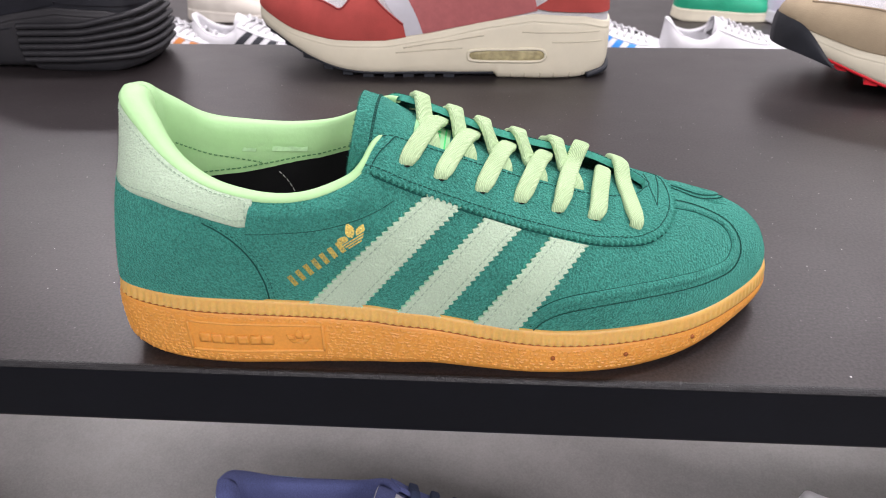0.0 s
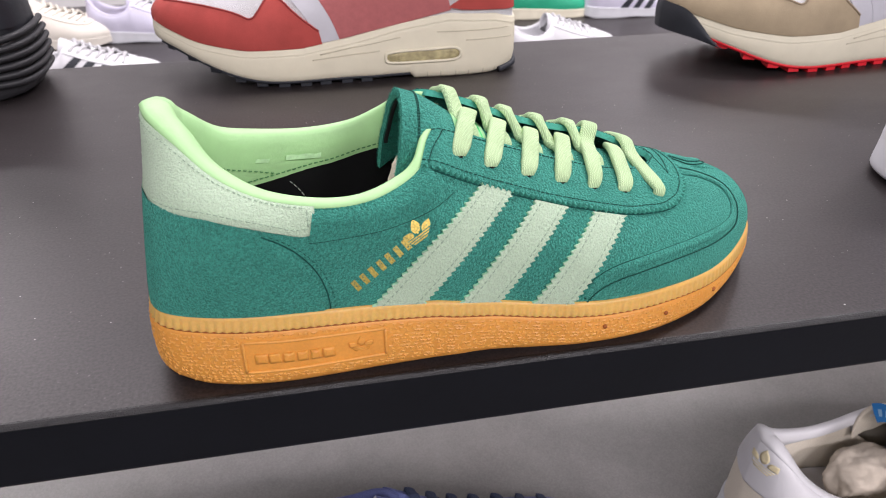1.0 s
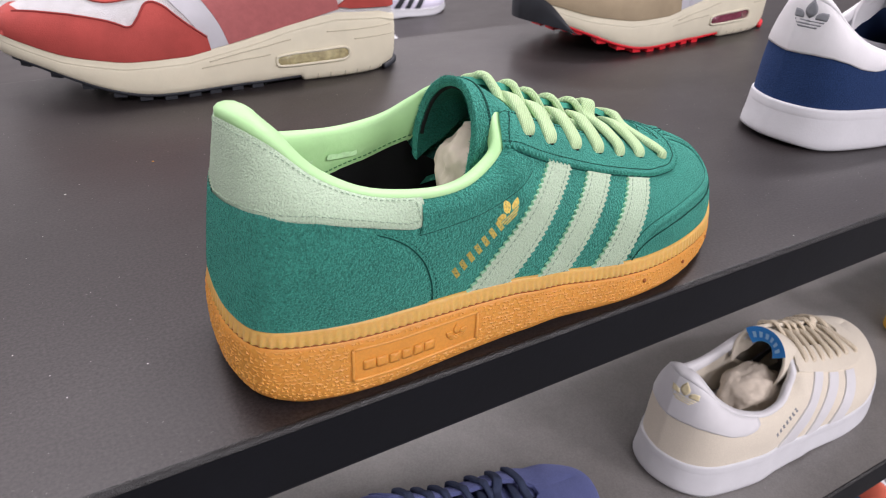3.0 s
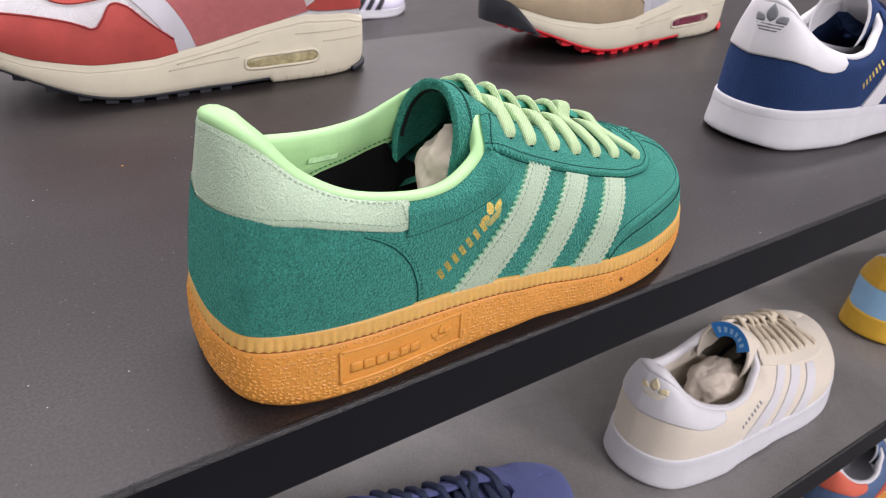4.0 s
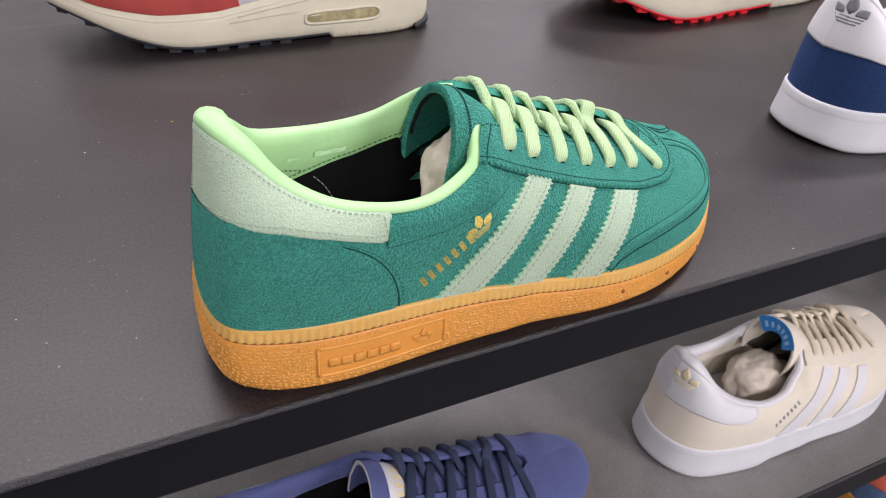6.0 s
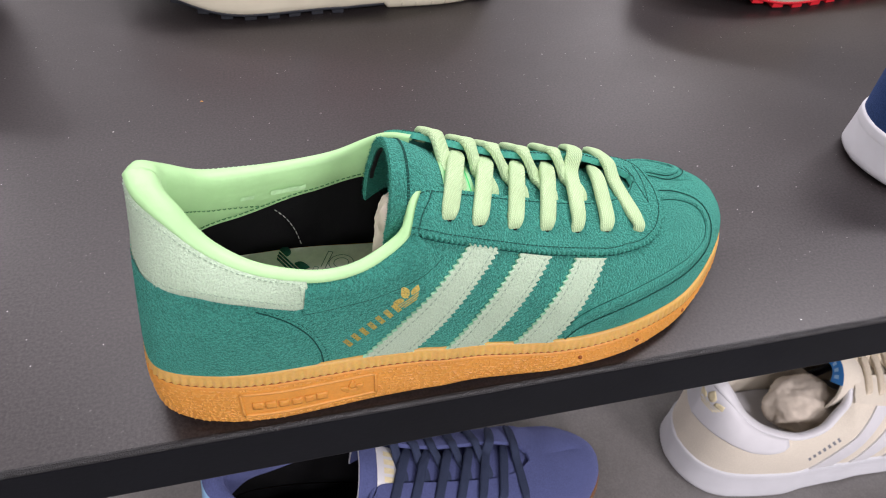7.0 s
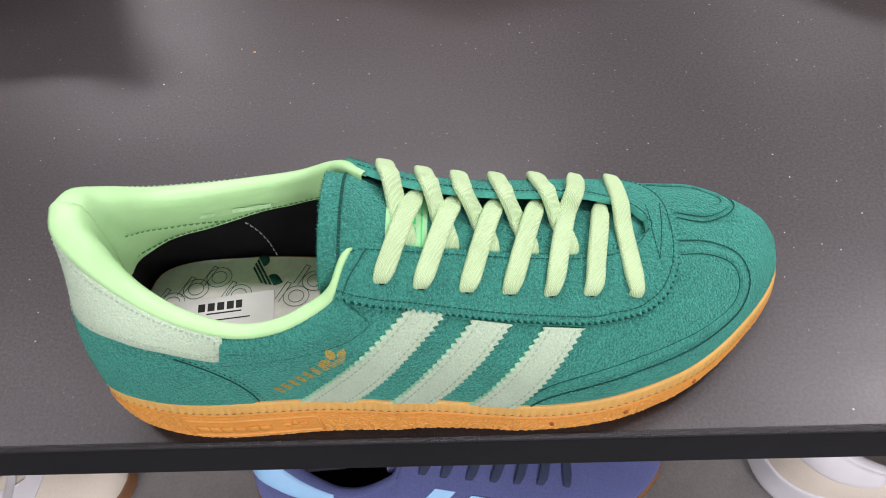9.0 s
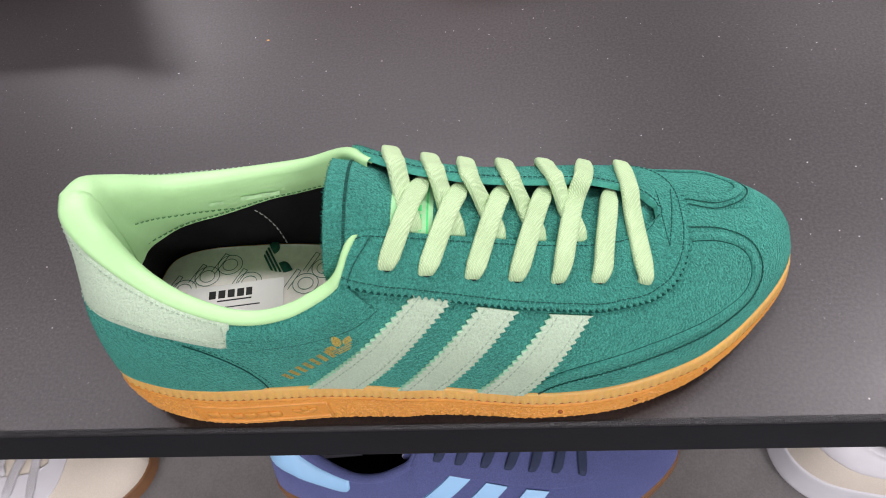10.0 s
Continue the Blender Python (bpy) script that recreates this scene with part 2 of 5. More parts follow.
FOOT_F = [(-2.0, 50), (1, 70), (8, 80), (24, 86), (48, 89), (70, 89), (90, 87.5), (108, 86.5), (116, 87), (124, 88), (140, 90), (160, 94), (182, 99), (205, 102.5), (224, 107), (246, 108.5), (262, 107.5), (277, 102), (287.5, 95.5), (294.2, 87.5), (296.5, 78)]
TOP_N = [(5.6, 50, 109), (9.4, 38.5, 108.3), (18.4, 29.4, 102), (31, 22.5, 89.8), (48, 15.5, 82), (70, 9.8, 79.7), (88, 11, 79.7), (104, 17, 83.5), (112, 22, 89), (119, 36, 97), (138, 39.5, 89), (160, 42.5, 80), (182, 45.5, 71.5), (206, 49.5, 64), (224, 56, 60), (236, 66, 59), (246, 69, 56), (256, 72, 52), (263, 74, 49), (267, 75.5, 47), (269, 76.5, 46)]
TOP_F = [(5.6, 50, 109), (8.8, 60, 106.5), (16.4, 67.8, 98.5), (29, 76, 87.4), (47, 80.5, 83), (68, 85, 80.2), (88, 85.5, 82.3), (103, 83.5, 89), (112, 77, 96), (121, 67.5, 100.5), (138, 62.5, 97), (160, 65, 87), (182, 69, 79), (206, 73, 72), (224, 73, 63.5), (236, 66, 59), (246, 69, 56), (256, 72, 52), (263, 74, 49), (267, 75.5, 47), (269, 76.5, 46)]
FOX_X, FOX_Z = [0, 30, 55, 90, 115, 140, 158, 172, 190, 220, 260, 297], [37.4, 37.2, 36.8, 34.6, 33.4, 29.8, 26.6, 24.9, 23.4, 23.2, 21.5, 20.0]
LAST = 20
# a rounder heel and a lower, wider opening for the flat-soled trainers
LOW_FOOT_N = [(-3, 50), (-0.6, 37), (6, 24.5), (19, 14), (38, 8)] + FOOT_N[5:]
LOW_FOOT_F = [(-3, 50), (-0.6, 63), (6, 75), (19, 83.5), (40, 88)] + FOOT_F[5:]
LOW_TOP_N = [(4, 50, 104), (6.5, 40.5, 103.6), (13, 32, 98), (25, 24, 85), (43, 17, 73), (68, 11.5, 66), (90, 12.5, 68.5), (104, 18.5, 76), (112, 23.5, 85), (119, 36, 94)] + TOP_N[10:]
LOW_TOP_F = [(4, 50, 104), (6.5, 59.5, 103.6), (13, 68, 98), (25, 76, 86), (43, 81, 75), (68, 84, 69), (88, 84, 72), (103, 82, 80), (112, 76.5, 90), (121, 67, 98)] + TOP_F[10:]


class Last:
    """Surface of an upper: side -1 near, +1 far; u 0 (heel) .. 20 (toe); v 0 (sole) .. 1 (top line)."""

    def __init__(self, lift=0.0, fox=None, sz=1.0, sy=1.0, low=False):
        self.fox = fox or (lambda x: table(FOX_X, FOX_Z, x))
        self.lift, self.sz, self.sy, self.low = lift, sz, sy, low
        self.feet = {-1: LOW_FOOT_N, 1: LOW_FOOT_F} if low else {-1: FOOT_N, 1: FOOT_F}
        self.tops = {-1: LOW_TOP_N, 1: LOW_TOP_F} if low else {-1: TOP_N, 1: TOP_F}
        self.tree = None

    def foot(self, side, u):
        x, y = cr(self.feet[side], u)
        return (x, 50 + (y - 50) * self.sy, self.fox(x))

    def top(self, side, u):
        x, y, z = cr(self.tops[side], u)
        return (x, 50 + (y - 50) * self.sy, z * self.sz + self.lift)

    def at(self, side, u, v):
        a, d = self.foot(side, u), self.top(side, u)
        h = d[2] - a[2]
        toe = smoothstep(13, 16, u)
        quarter = 1 - smoothstep(7, 10, u)
        heel = 1 - smoothstep(0.8, 3.6, u)
        k = (0.95 - 0.58 * heel) * quarter + (0.62 + 0.05 * toe) * (1 - quarter)
        c = 0.13 * (1 - toe) + 0.03 * toe + 0.15 * heel
        ox, oy = a[0] - d[0], a[1] - d[1]
        q = math.hypot(ox, oy) or 1
        o = 1.2 * (1 - heel)
        b = (a[0] + o * ox / q - 0.25 * heel * ox, a[1] + o * oy / q - 0.25 * heel * oy, a[2] + (0.48 - 0.03 * toe - 0.1 * heel) * h)
        e = (d[0] + k * ox, d[1] + k * oy, d[2] - c * h)
        w = 1 - v
        return tuple(w ** 3 * p0 + 3 * w * w * v * p1 + 3 * w * v * v * p2 + v ** 3 * p3 for p0, p1, p2, p3 in zip(a, b, e, d))

    def ring(self, n, lo=0.0):
        """(side, u) stations from the near toe round the heel to the far toe."""
        us = [LAST - (LAST - lo) * k / (n - 1) for k in range(n)]
        return [(-1, u) for u in us] + [(1, u) for u in reversed(us[:-1])] if lo == 0 else None

    def vz(self, side, u, z):
        lo, hi = 0.0, 1.0
        for _ in range(22):
            m = (lo + hi) / 2
            lo, hi = (m, hi) if self.at(side, u, m)[2] < z else (lo, m)
        return (lo + hi) / 2

    def mesh(self, nu, nv):
        st = self.ring(nu)
        v, f = grid(len(st), nv, lambda i, j: self.at(*st[i], j / (nv - 1)))
        self.tree = BVHTree.FromPolygons([Vector(p) for p in v], f)
        return v, f

    def snap(self, p, off=0.0):
        """The nearest place of the upper, raised by off; and the outward normal."""
        loc, nrm, _, _ = self.tree.find_nearest(Vector(p))
        if nrm.dot(loc - Vector((min(max(loc.x, 45), 250), 52, 15))) < 0:
            nrm = -nrm
        return loc + nrm * off, nrm

    def drape(self, p, off=0.0):
        """Lays a point on the near side along a slanting line of sight."""
        d = Vector((0, 0.85, -0.53))
        loc, nrm, _, _ = self.tree.ray_cast(Vector(p) - d * 120, d)
        if loc is None:
            return self.snap(p, off)
        if nrm.dot(d) > 0:
            nrm = -nrm
        return loc + nrm * off, nrm


def zig(s, period, amp):
    t = (s / period) % 1.0
    return amp * (1 - 4 * abs(t - 0.5))


def band(last, a, b, thick, step=1.0, n=9, zig_a=0.0, zig_b=0.0, period=2.7, lay=None, puff=0.0, piece="all"):
    """A leather overlay between two curves on the upper, with cut edges that drop to it."""
    lay = lay or last.drape
    pa = evenly(a, step)
    k = len(pa)
    fb = evenly(b, 0.25)
    pb = [fb[round(i * (len(fb) - 1) / (k - 1))] for i in range(k)]
    tops = [(0.0, 0.93), (0.02, 1.0)] + [(0.04 + 0.92 * j / (n - 1), 1.0) for j in range(n)] + [(0.98, 1.0), (1.0, 0.93)]

    def fn(i, t, o):
        w = (pb[i] - pa[i])
        wl = w.length or 1
        s = i * step
        lo = zig(s, period, zig_a) / wl if zig_a else 0
        hi = zig(s, period, zig_b) / wl if zig_b else 0
        p = pa[i] + w * (t + lo * (1 - t) - hi * t)
        return tuple(lay(p, thick * o + puff * math.sin(math.pi * t))[0])
    top = grid(k, len(tops), lambda i, j: fn(i, *tops[j]))
    e0 = grid(k, 2, lambda i, j: fn(i, 0.0, (-0.35, 0.93)[j]))
    e1 = grid(k, 2, lambda i, j: fn(i, 1.0, (0.93, -0.35)[j]))
    m = 7
    c0 = grid(m, 2, lambda i, j: fn(0, i / (m - 1), (-0.35, 0.98)[j]))
    c1 = grid(m, 2, lambda i, j: fn(k - 1, i / (m - 1), (-0.35, 0.98)[j]))
    edge = join(e0, e1, c0, c1)
    return {"all": join(top, edge), "top": top, "edge": edge}[piece]


def stitches(last, pts, pitch=2.7, length=1.9, r=0.3, off=0.9, lay=None):
    """A row of thread stitches along a curve on the upper."""
    lay = lay or last.drape
    out = []
    p = evenly(pts, pitch)
    for a, b in zip(p, p[1:]):
        t = length / max(1e-6, (b - a).length)
        q0, n0 = lay(a, off)
        q1, n1 = lay(a.lerp(b, min(1, t)), off)
        out.append(tube([tuple(q0 - n0 * 0.35), tuple(q0.lerp(q1, 0.25) + n0 * 0.1), tuple(q0.lerp(q1, 0.75) + n1 * 0.1), tuple(q1 - n1 * 0.35)], r, 5, 1.0, tuple(n0)))
    return join(*out)


def seam(last, pts, r=0.35, off=0.2, step=2.0, lay=None, flat=1.0):
    lay = lay or last.drape
    q = [lay(p, off) for p in evenly(pts, step)]
    return tube([tuple(p) for p, _ in q], r, 6, flat, [tuple(n) for _, n in q])


# ---------------------------------------------------------------- soles, linings and laces shared by the shoes
class Sole:
    """A cupped sole round the foot of a last."""

    def __init__(self, last, flare=3.2, rim=6.6, spring=8.0, heel_up=3.5, arch=2.2, step=1.2, seamless=False):
        self.last, self.flare, self.rim = last, flare, rim
        self.seamless = seamless or last.low
        self.spring, self.heel_up, self.arch = spring, heel_up, arch
        st = [(-1, LAST - LAST * k / 1500) for k in range(1501)] + [(1, LAST * k / 1500) for k in range(1, 1500)]
        fine = [Vector(last.foot(*q)) for q in st]
        d = [0.0]
        for a, b in zip(fine, fine[1:] + fine[:1]):
            d.append(d[-1] + (b.xy - a.xy).length)
        n = int(d[-1] / step)
        self.total = d[-1]
        self.s = np.linspace(0, d[-1], n, endpoint=False)
        dd = np.array(d)
        loop = fine + fine[:1]
        xs, ys = np.array([p.x for p in loop]), np.array([p.y for p in loop])
        self.x, self.y = np.interp(self.s, dd, xs), np.interp(self.s, dd, ys)
        k = max(2, int(6 / step))
        pad = lambda a: np.concatenate([a[-k:], a, a[:k]])
        sx, sy = pad(self.x), pad(self.y)
        tx, ty = sx[2 * k:] - sx[:-2 * k], sy[2 * k:] - sy[:-2 * k]
        q = np.hypot(tx, ty)
        self.nx, self.ny = -ty / q, tx / q
        if np.mean(self.nx * (self.x - 148) + self.ny * (self.y - 52)) < 0:
            self.nx, self.ny = -self.nx, -self.ny
        self.n = n

    def bottom(self, x):
        return self.heel_up * (1 - smoothstep(-4, 20, x)) + self.arch * math.exp(-((x - 128) / 28) ** 2) + self.spring * smoothstep(215, 300, x) ** 1.3

    def place(self, i, off, z):
        i %= self.n
        off = off * (1 + 0.1 * (1 - smoothstep(-4, 22, self.x[i])) - 0.25 * smoothstep(215, 265, self.x[i]) * (1 if off > 2.2 else 0.3)) if off > 0 else off
        return (self.x[i] + self.nx[i] * off, self.y[i] + self.ny[i] * off, z)

    def offset(self, f):
        """How far the lower wall stands out, by its height fraction."""
        if self.last.low:
            return table([0, 0.03, 0.1, 0.3, 0.6, 0.9, 0.97, 1], [self.flare * k for k in (0.5, 1.5, 1.75, 1.6, 1.2, 0.9, 0.85, 0.8)], f)
        return table([0, 0.03, 0.12, 0.28, 0.6, 0.9, 0.97, 1], [self.flare * k for k in (-1.0, -0.25, 0.45, 0.9, 1.0, 0.9, 0.7, 0.3)], f)

    def wall(self, i, z):
        i = int(i) % self.n
        x = self.x[i]
        zg, zb = self.last.fox(x) - self.rim, self.bottom(x)
        return Vector(self.place(i, self.offset((z - zb) / max(1, zg - zb)), z)), Vector((self.nx[i], self.ny[i], 0.05))

    def near(self, x):
        """The station on the near side at x."""
        half = [i for i in range(self.n) if self.ny[i] < -0.2]
        return min(half, key=lambda i: abs(self.x[i] - x))

    def rand_mesh(self, tooth=0.0, period=3.4):
        """The foxing band under the upper's edge."""
        prof = [(-2.0, 0.25), (0.5, 0.2), (1.2, -0.5), (1.5, -1.6), (1.7, -4.2), (1.9, -0.9 * self.rim), (1.75, -0.97 * self.rim), (0.4, -1.03 * self.rim)]
        if self.seamless:
            prof[-2:] = [(1.85, -1.0 * self.rim), (1.8, -1.1 * self.rim)]

        def fn(i, j):
            o, z = prof[j]
            fz = self.last.fox(self.x[i % self.n])
            k = 0
            if tooth and 3 <= j <= 6:
                t = (self.s[i % self.n] / period) % 1.0
                k = tooth * (j - 2.2) / 3 * (1 - 2 * abs(t - 0.5)) - 0.1
            return self.place(i, o + k, fz + z)
        return grid(self.n, len(prof), fn, True)

    def body_mesh(self):
        fr = [1.0, 0.975, 0.94, 0.88, 0.6, 0.28, 0.12, 0.03, 0.0]

        def fn(i, j):
            x = self.x[i % self.n]
            zg, zb = self.last.fox(x) - self.rim, self.bottom(x)
            return self.place(i, self.offset(fr[j]), zb + (zg - zb) * fr[j]) if j < 9 else self.place(i, -5, zb)
        v, f = grid(self.n, 10, fn, True)
        f.append(tuple(i * 10 + 9 for i in range(self.n)))
        return v, f


def relief(sole, rnd, keep, spacing=2.2):
    """The small raised facets that cover a gum sole's wall."""
    out_v, out_f = [], []
    rows = 20
    per = max(1, int(spacing / (sole.total / sole.n)))
    for r in range(rows):
        for i in range(0, sole.n, per):
            x = sole.x[i]
            zg, zb = sole.last.fox(x) - sole.rim, sole.bottom(x)
            z = zg - 2.3 - r * 1.8 + rnd.uniform(-0.3, 0.3)
            k = i + (per // 2 if r % 2 else 0) + rnd.randint(-2, 2)
            if z < zb + 4.6 or not keep(k, z):
                continue
            c, n = sole.wall(k, z)
            t = Vector((-n.y, n.x, 0)).normalized()
            up = Vector((0, 0, 1))
            a0, s, h = rnd.choice((0.52, -0.52)) + rnd.uniform(-0.3, 0.3), rnd.uniform(1.2, 1.5), rnd.uniform(0.34, 0.48)
            o = len(out_v)
            for q in range(3):
                a = a0 + q * 2.094
                out_v.append(tuple(c + n * 0.03 + t * s * math.cos(a) + up * s * 0.85 * math.sin(a)))
            e = rnd.uniform(-0.3, 0.3)
            out_v.append(tuple(c + n * h + t * e + up * e * 0.7))
            out_f += [(o, o + 1, o + 3), (o + 1, o + 2, o + 3), (o + 2, o, o + 3)]
    return out_v, out_f


def top_ring(last, hi):
    """Top line from the near side round the heel to the far side, with inward directions."""
    k = 44
    st = [(-1, hi - hi * i / k) for i in range(k + 1)] + [(1, hi * i / k) for i in range(1, k + 1)]
    p = [Vector(last.top(*q)) for q in st]
    inn = []
    for i in range(len(p)):
        t = p[min(i + 1, len(p) - 1)] - p[max(i - 1, 0)]
        n = Vector((-t.y, t.x, 0)).normalized()
        if n.dot(Vector((60, 50, 0)) - Vector((p[i].x, p[i].y, 0))) < 0:
            n = -n
        inn.append(n)
    return st, p, inn


LINING_LOW = lambda u: table([0, 1.6, 2.3, 3, 3.6, 4.5, 5.5, 6.2, 7], [60, 60, 59, 58, 58, 60, 63, 67, 70], u)


def collar_mesh(last, hi=9.0, thick=1.0):
    """The padded lining that rolls over the top line and runs down inside."""
    st, p, inn = top_ring(last, hi)
    n = 13

    def fn(i, j):
        side, u = st[i]
        t = table([0, 2, 3, 5, 7.5, 9], [11, 10, 7.5, 5.5, 5.0, 2.4], u) * thick
        r = table([0, 1, 2, 3, 4, 7.5, 9], [3.8, 3.6, 3.1, 2.5, 2.2, 2.2, 1.2], u)
        low = LINING_LOW(u) if u < 7 else p[i].z - table([7, 8, 9], [20, 9, 5], u)
        low = min(low, p[i].z - 5)
        prof = [(0.2, -2.0), (-1.0, -1.0), (-1.0, 0.4 * r), (0.05 * t, 0.78 * r), (0.3 * t, r), (0.6 * t, 0.95 * r), (0.85 * t, 0.62 * r), (t, 0), (t + 1.0, -4)]
        if j < 9:
            a, z = prof[j]
            return tuple(p[i] + inn[i] * a + Vector((0, 0, z)))
        z0 = p[i].z - 4
        f = (j - 8) / (n - 9)
        return tuple(p[i] + inn[i] * (t + 1.0 + 1.0 * math.sin(f * 3.1) - (t - 1.0) * f * table([0.6, 2.6], [0.45, 0.9], u)) + Vector((0, 0, -4 + (low - z0) * f)))
    return grid(len(st), n, fn)


def inner_mesh(last, lo_z=31.0):
    """Textile lining below the collar, down to the insole and forward into the shoe."""
    hi = 15.0
    st, p, inn = top_ring(last, hi)

    def fn(i, j):
        side, u = st[i]
        low = LINING_LOW(u) + 2 if u < 7 else table([7, 9, 15], [66, 58, 40], u)
        low = min(low, p[i].z - 5)
        t = table([0, 1.5, 3, 9, 15], [8, 5, 2.4, 3, 3], u)
        c = Vector(last.foot(side, u))
        c = c + (Vector((c.x * 0.7 + 40, 52, 0)) - Vector((c.x, c.y, 0))).normalized() * table([0, 40], [7.5, 11], c.x)
        a = p[i] + inn[i] * t
        a.z = low
        c.z = lo_z
        return tuple(a.lerp(c, j / 5))
    return grid(len(st), 6, fn)


def insole_mesh(last, z=32.0, inset=12.5):
    ring = [(-1, 15 - 15 * k / 40) for k in range(41)] + [(1, 15 * k / 40) for k in range(1, 41)]
    vs = []
    for q in ring:
        c = Vector(last.foot(*q))
        d = (Vector((c.x * 0.7 + 40, 52, 0)) - Vector((c.x, c.y, 0))).normalized()
        c = c + d * inset * table([0, 40], [0.7, 1.0], c.x)
        vs.append((c.x, c.y, z))
    return vs + [(x, y, z - 3) for x, y, z in vs], [tuple(range(len(vs)))] + [(i, i + 1, i + 1 + len(vs), i + len(vs)) for i in range(len(vs) - 1)]


def throat(x):
    """Middle line of the throat in plan."""
    return 53 + 0.15 * (x - 150)


def tongue_at(last, f, phi, inset, rear=103.0):
    """A place of the tongue: f 0 (free end) .. 1 (toe), phi the angle round its arch."""
    x = rear + (234 - rear) * f
    crown = last.lift + last.sz * table([103, 112, 120, 137, 160, 182, 206, 222, 234], [109, 106, 101.5, 90.5, 80.5, 72.6, 66.4, 62, 56.5], x)
    up = table([103, 112, 120, 140, 234], [1.0, 0.8, 0.5, 0.1, 0.0], x)
    hw = 24 * (1 - 0.25 * f) - 2.0 * up
    dp = 6.5 + 21 * up
    y = throat(x) + 4 * up + 5 * up * up * (max(0.0, math.sin(phi)) if phi < 1.57 else 1.0) + (hw - inset) * math.sin(phi)
    y = min(y, table([103, 108, 114, 120, 130, 160, 240], [78, 75.5, 71.5, 70, 74, 84, 100], x) - inset)
    return (x - 5 * up * max(0.0, -math.cos(phi) + 0.1) * (1 if phi > 0 else 0.3) + 4.5 * up * max(0.0, math.cos(phi)), y, crown - dp * (1 - math.cos(phi)) - inset * (0.3 + 0.7 * abs(math.cos(phi))))


def tongue_span(f):
    return 1.15 + 0.95 * table([0, 0.07, 0.13, 0.3, 1.0], [1.0, 0.8, 0.5, 0.1, 0.0], f)


def tongue_mesh(last, thick=2.6):
    nx, na = 40, 33
    at = lambda i, j, k: tongue_at(last, i / (nx - 1), (-1 + 2 * j / (na - 1)) * tongue_span(i / (nx - 1)), k)
    a, fa = grid(nx, na, lambda i, j: at(i, j, 0))
    b, fb = grid(nx, na, lambda i, j: at(i, j, thick))

    def rim(j, k):
        x, y, z = at(0, j, thick * k / 4)
        return (x - (0.7 if k in (1, 2, 3) else 0.0), y, z)
    ev, ef = grid(na, 5, rim)
    return (a, fa), (b, [tuple(reversed(q)) for q in fb]), (ev, ef)


NEAR_EYES = [(128.8, 25.7, 89.1), (142.3, 27.4, 81.9), (158.6, 29.6, 74.4), (174.6, 31.4, 68.4), (190.3, 33, 62.9), (206.3, 35.2, 57.9), (223.4, 38, 53)]
FAR_EYES = [(127.9, 72.9, 96.5), (142, 75, 89), (155.8, 77.7, 82), (170.9, 81, 76), (187.4, 84, 71), (204, 87, 67), (221, 90, 62)]


def lace_paths(last):
    """Lace runs: each enters one eyelet from above and dives under the other edge."""
    runs = []
    near = [last.snap(p, 1.8)[0] for p in shifted(last, NEAR_EYES)]
    far = [last.snap(p, 1.8)[0] for p in shifted(last, FAR_EYES)]
    rim = [Vector(last.top(1, 9 + 5.5 * k / 60)) for k in range(61)]
    over = lambda x: min(rim, key=lambda p: abs(p.x - x)) + Vector((0, 0, 3.4))
    for i in range(7):
        n, f = near[i], far[i]
        if i < 6:
            e = far[i + 1].lerp(f, 0.15)
            if i == 4:
                e = far[5]
                runs.append([n + Vector((-1.2, 0.6, -2.5)), n + Vector((-0.9, -0.6, 0.9)), n + Vector((1.2, 4.0, 3.8)), n.lerp(e, 0.35) + Vector((0, 0, 6.0)), n.lerp(e, 0.62) + Vector((0, 0, 5.6)), over(e.x - 2.0) + Vector((0, 0, 0.6)), e + Vector((0.5, 1.0, 1.8)), e + Vector((0.5, 1.5, -2.5))])
            else:
                q = over(far[i + 1].x - (7.0 if i == 5 else 1.0)) + Vector((0, -2.0, -7.0))
                runs.append([n + Vector((-1.6, 0.6, -2.5)), n + Vector((-1.1, -0.6, 0.9)), n + Vector((0.9, 3.6, 3.2)), n.lerp(q, 0.35) + Vector((0, 0, 4.4)), n.lerp(q, 0.7) + Vector((0, 0, 4.4)), q + Vector((-0.4, -1.0, 1.2)), q + Vector((0.8, 4.0, -1.0))])
            if i != 5:
                g = near[i + 1].lerp(n, 0.1)
                runs.append([f + Vector((-1.5, 1.0, -3.5)), f + Vector((-0.4, 2.2, 1.6)), f.lerp(over(f.x + 3), 0.5) + Vector((0, 0, 1.6)), over(f.x + 3.5), f.lerp(g, 0.42) + Vector((0, 0, 4.0)), f.lerp(g, 0.55) + Vector((0, 0, 4.8)), f.lerp(g, 0.64) + Vector((0, 0, 3.6)), f.lerp(g, 0.7) + Vector((0, 0, 0.0)), f.lerp(g, 0.74) + Vector((0, 0, -4.0))])
        else:
            runs.append([f + Vector((-0.5, 1.2, -3)), f + Vector((0, 2.2, 1.8)), over(f.x + 1), n.lerp(f, 0.5) + Vector((0, 0, 4.8)), n + Vector((0, 4, 3.0)), n + Vector((0.3, -1.8, 1.2)), n + Vector((-1.2, -0.8, -2.5))])
    return runs


def lace_mesh(run, last, width=4.0):
    q = evenly(run, 1.6)
    ups = [tuple((Vector((0.35, (p.y - throat(p.x)) * 0.028, 1.0))).normalized()) for p in q]
    return tube([tuple(p) for p in q], width, 14, 0.46, ups, True, lambda t: 0.62 + 0.38 * min(1, 6 * t, 6 * (1 - t)))


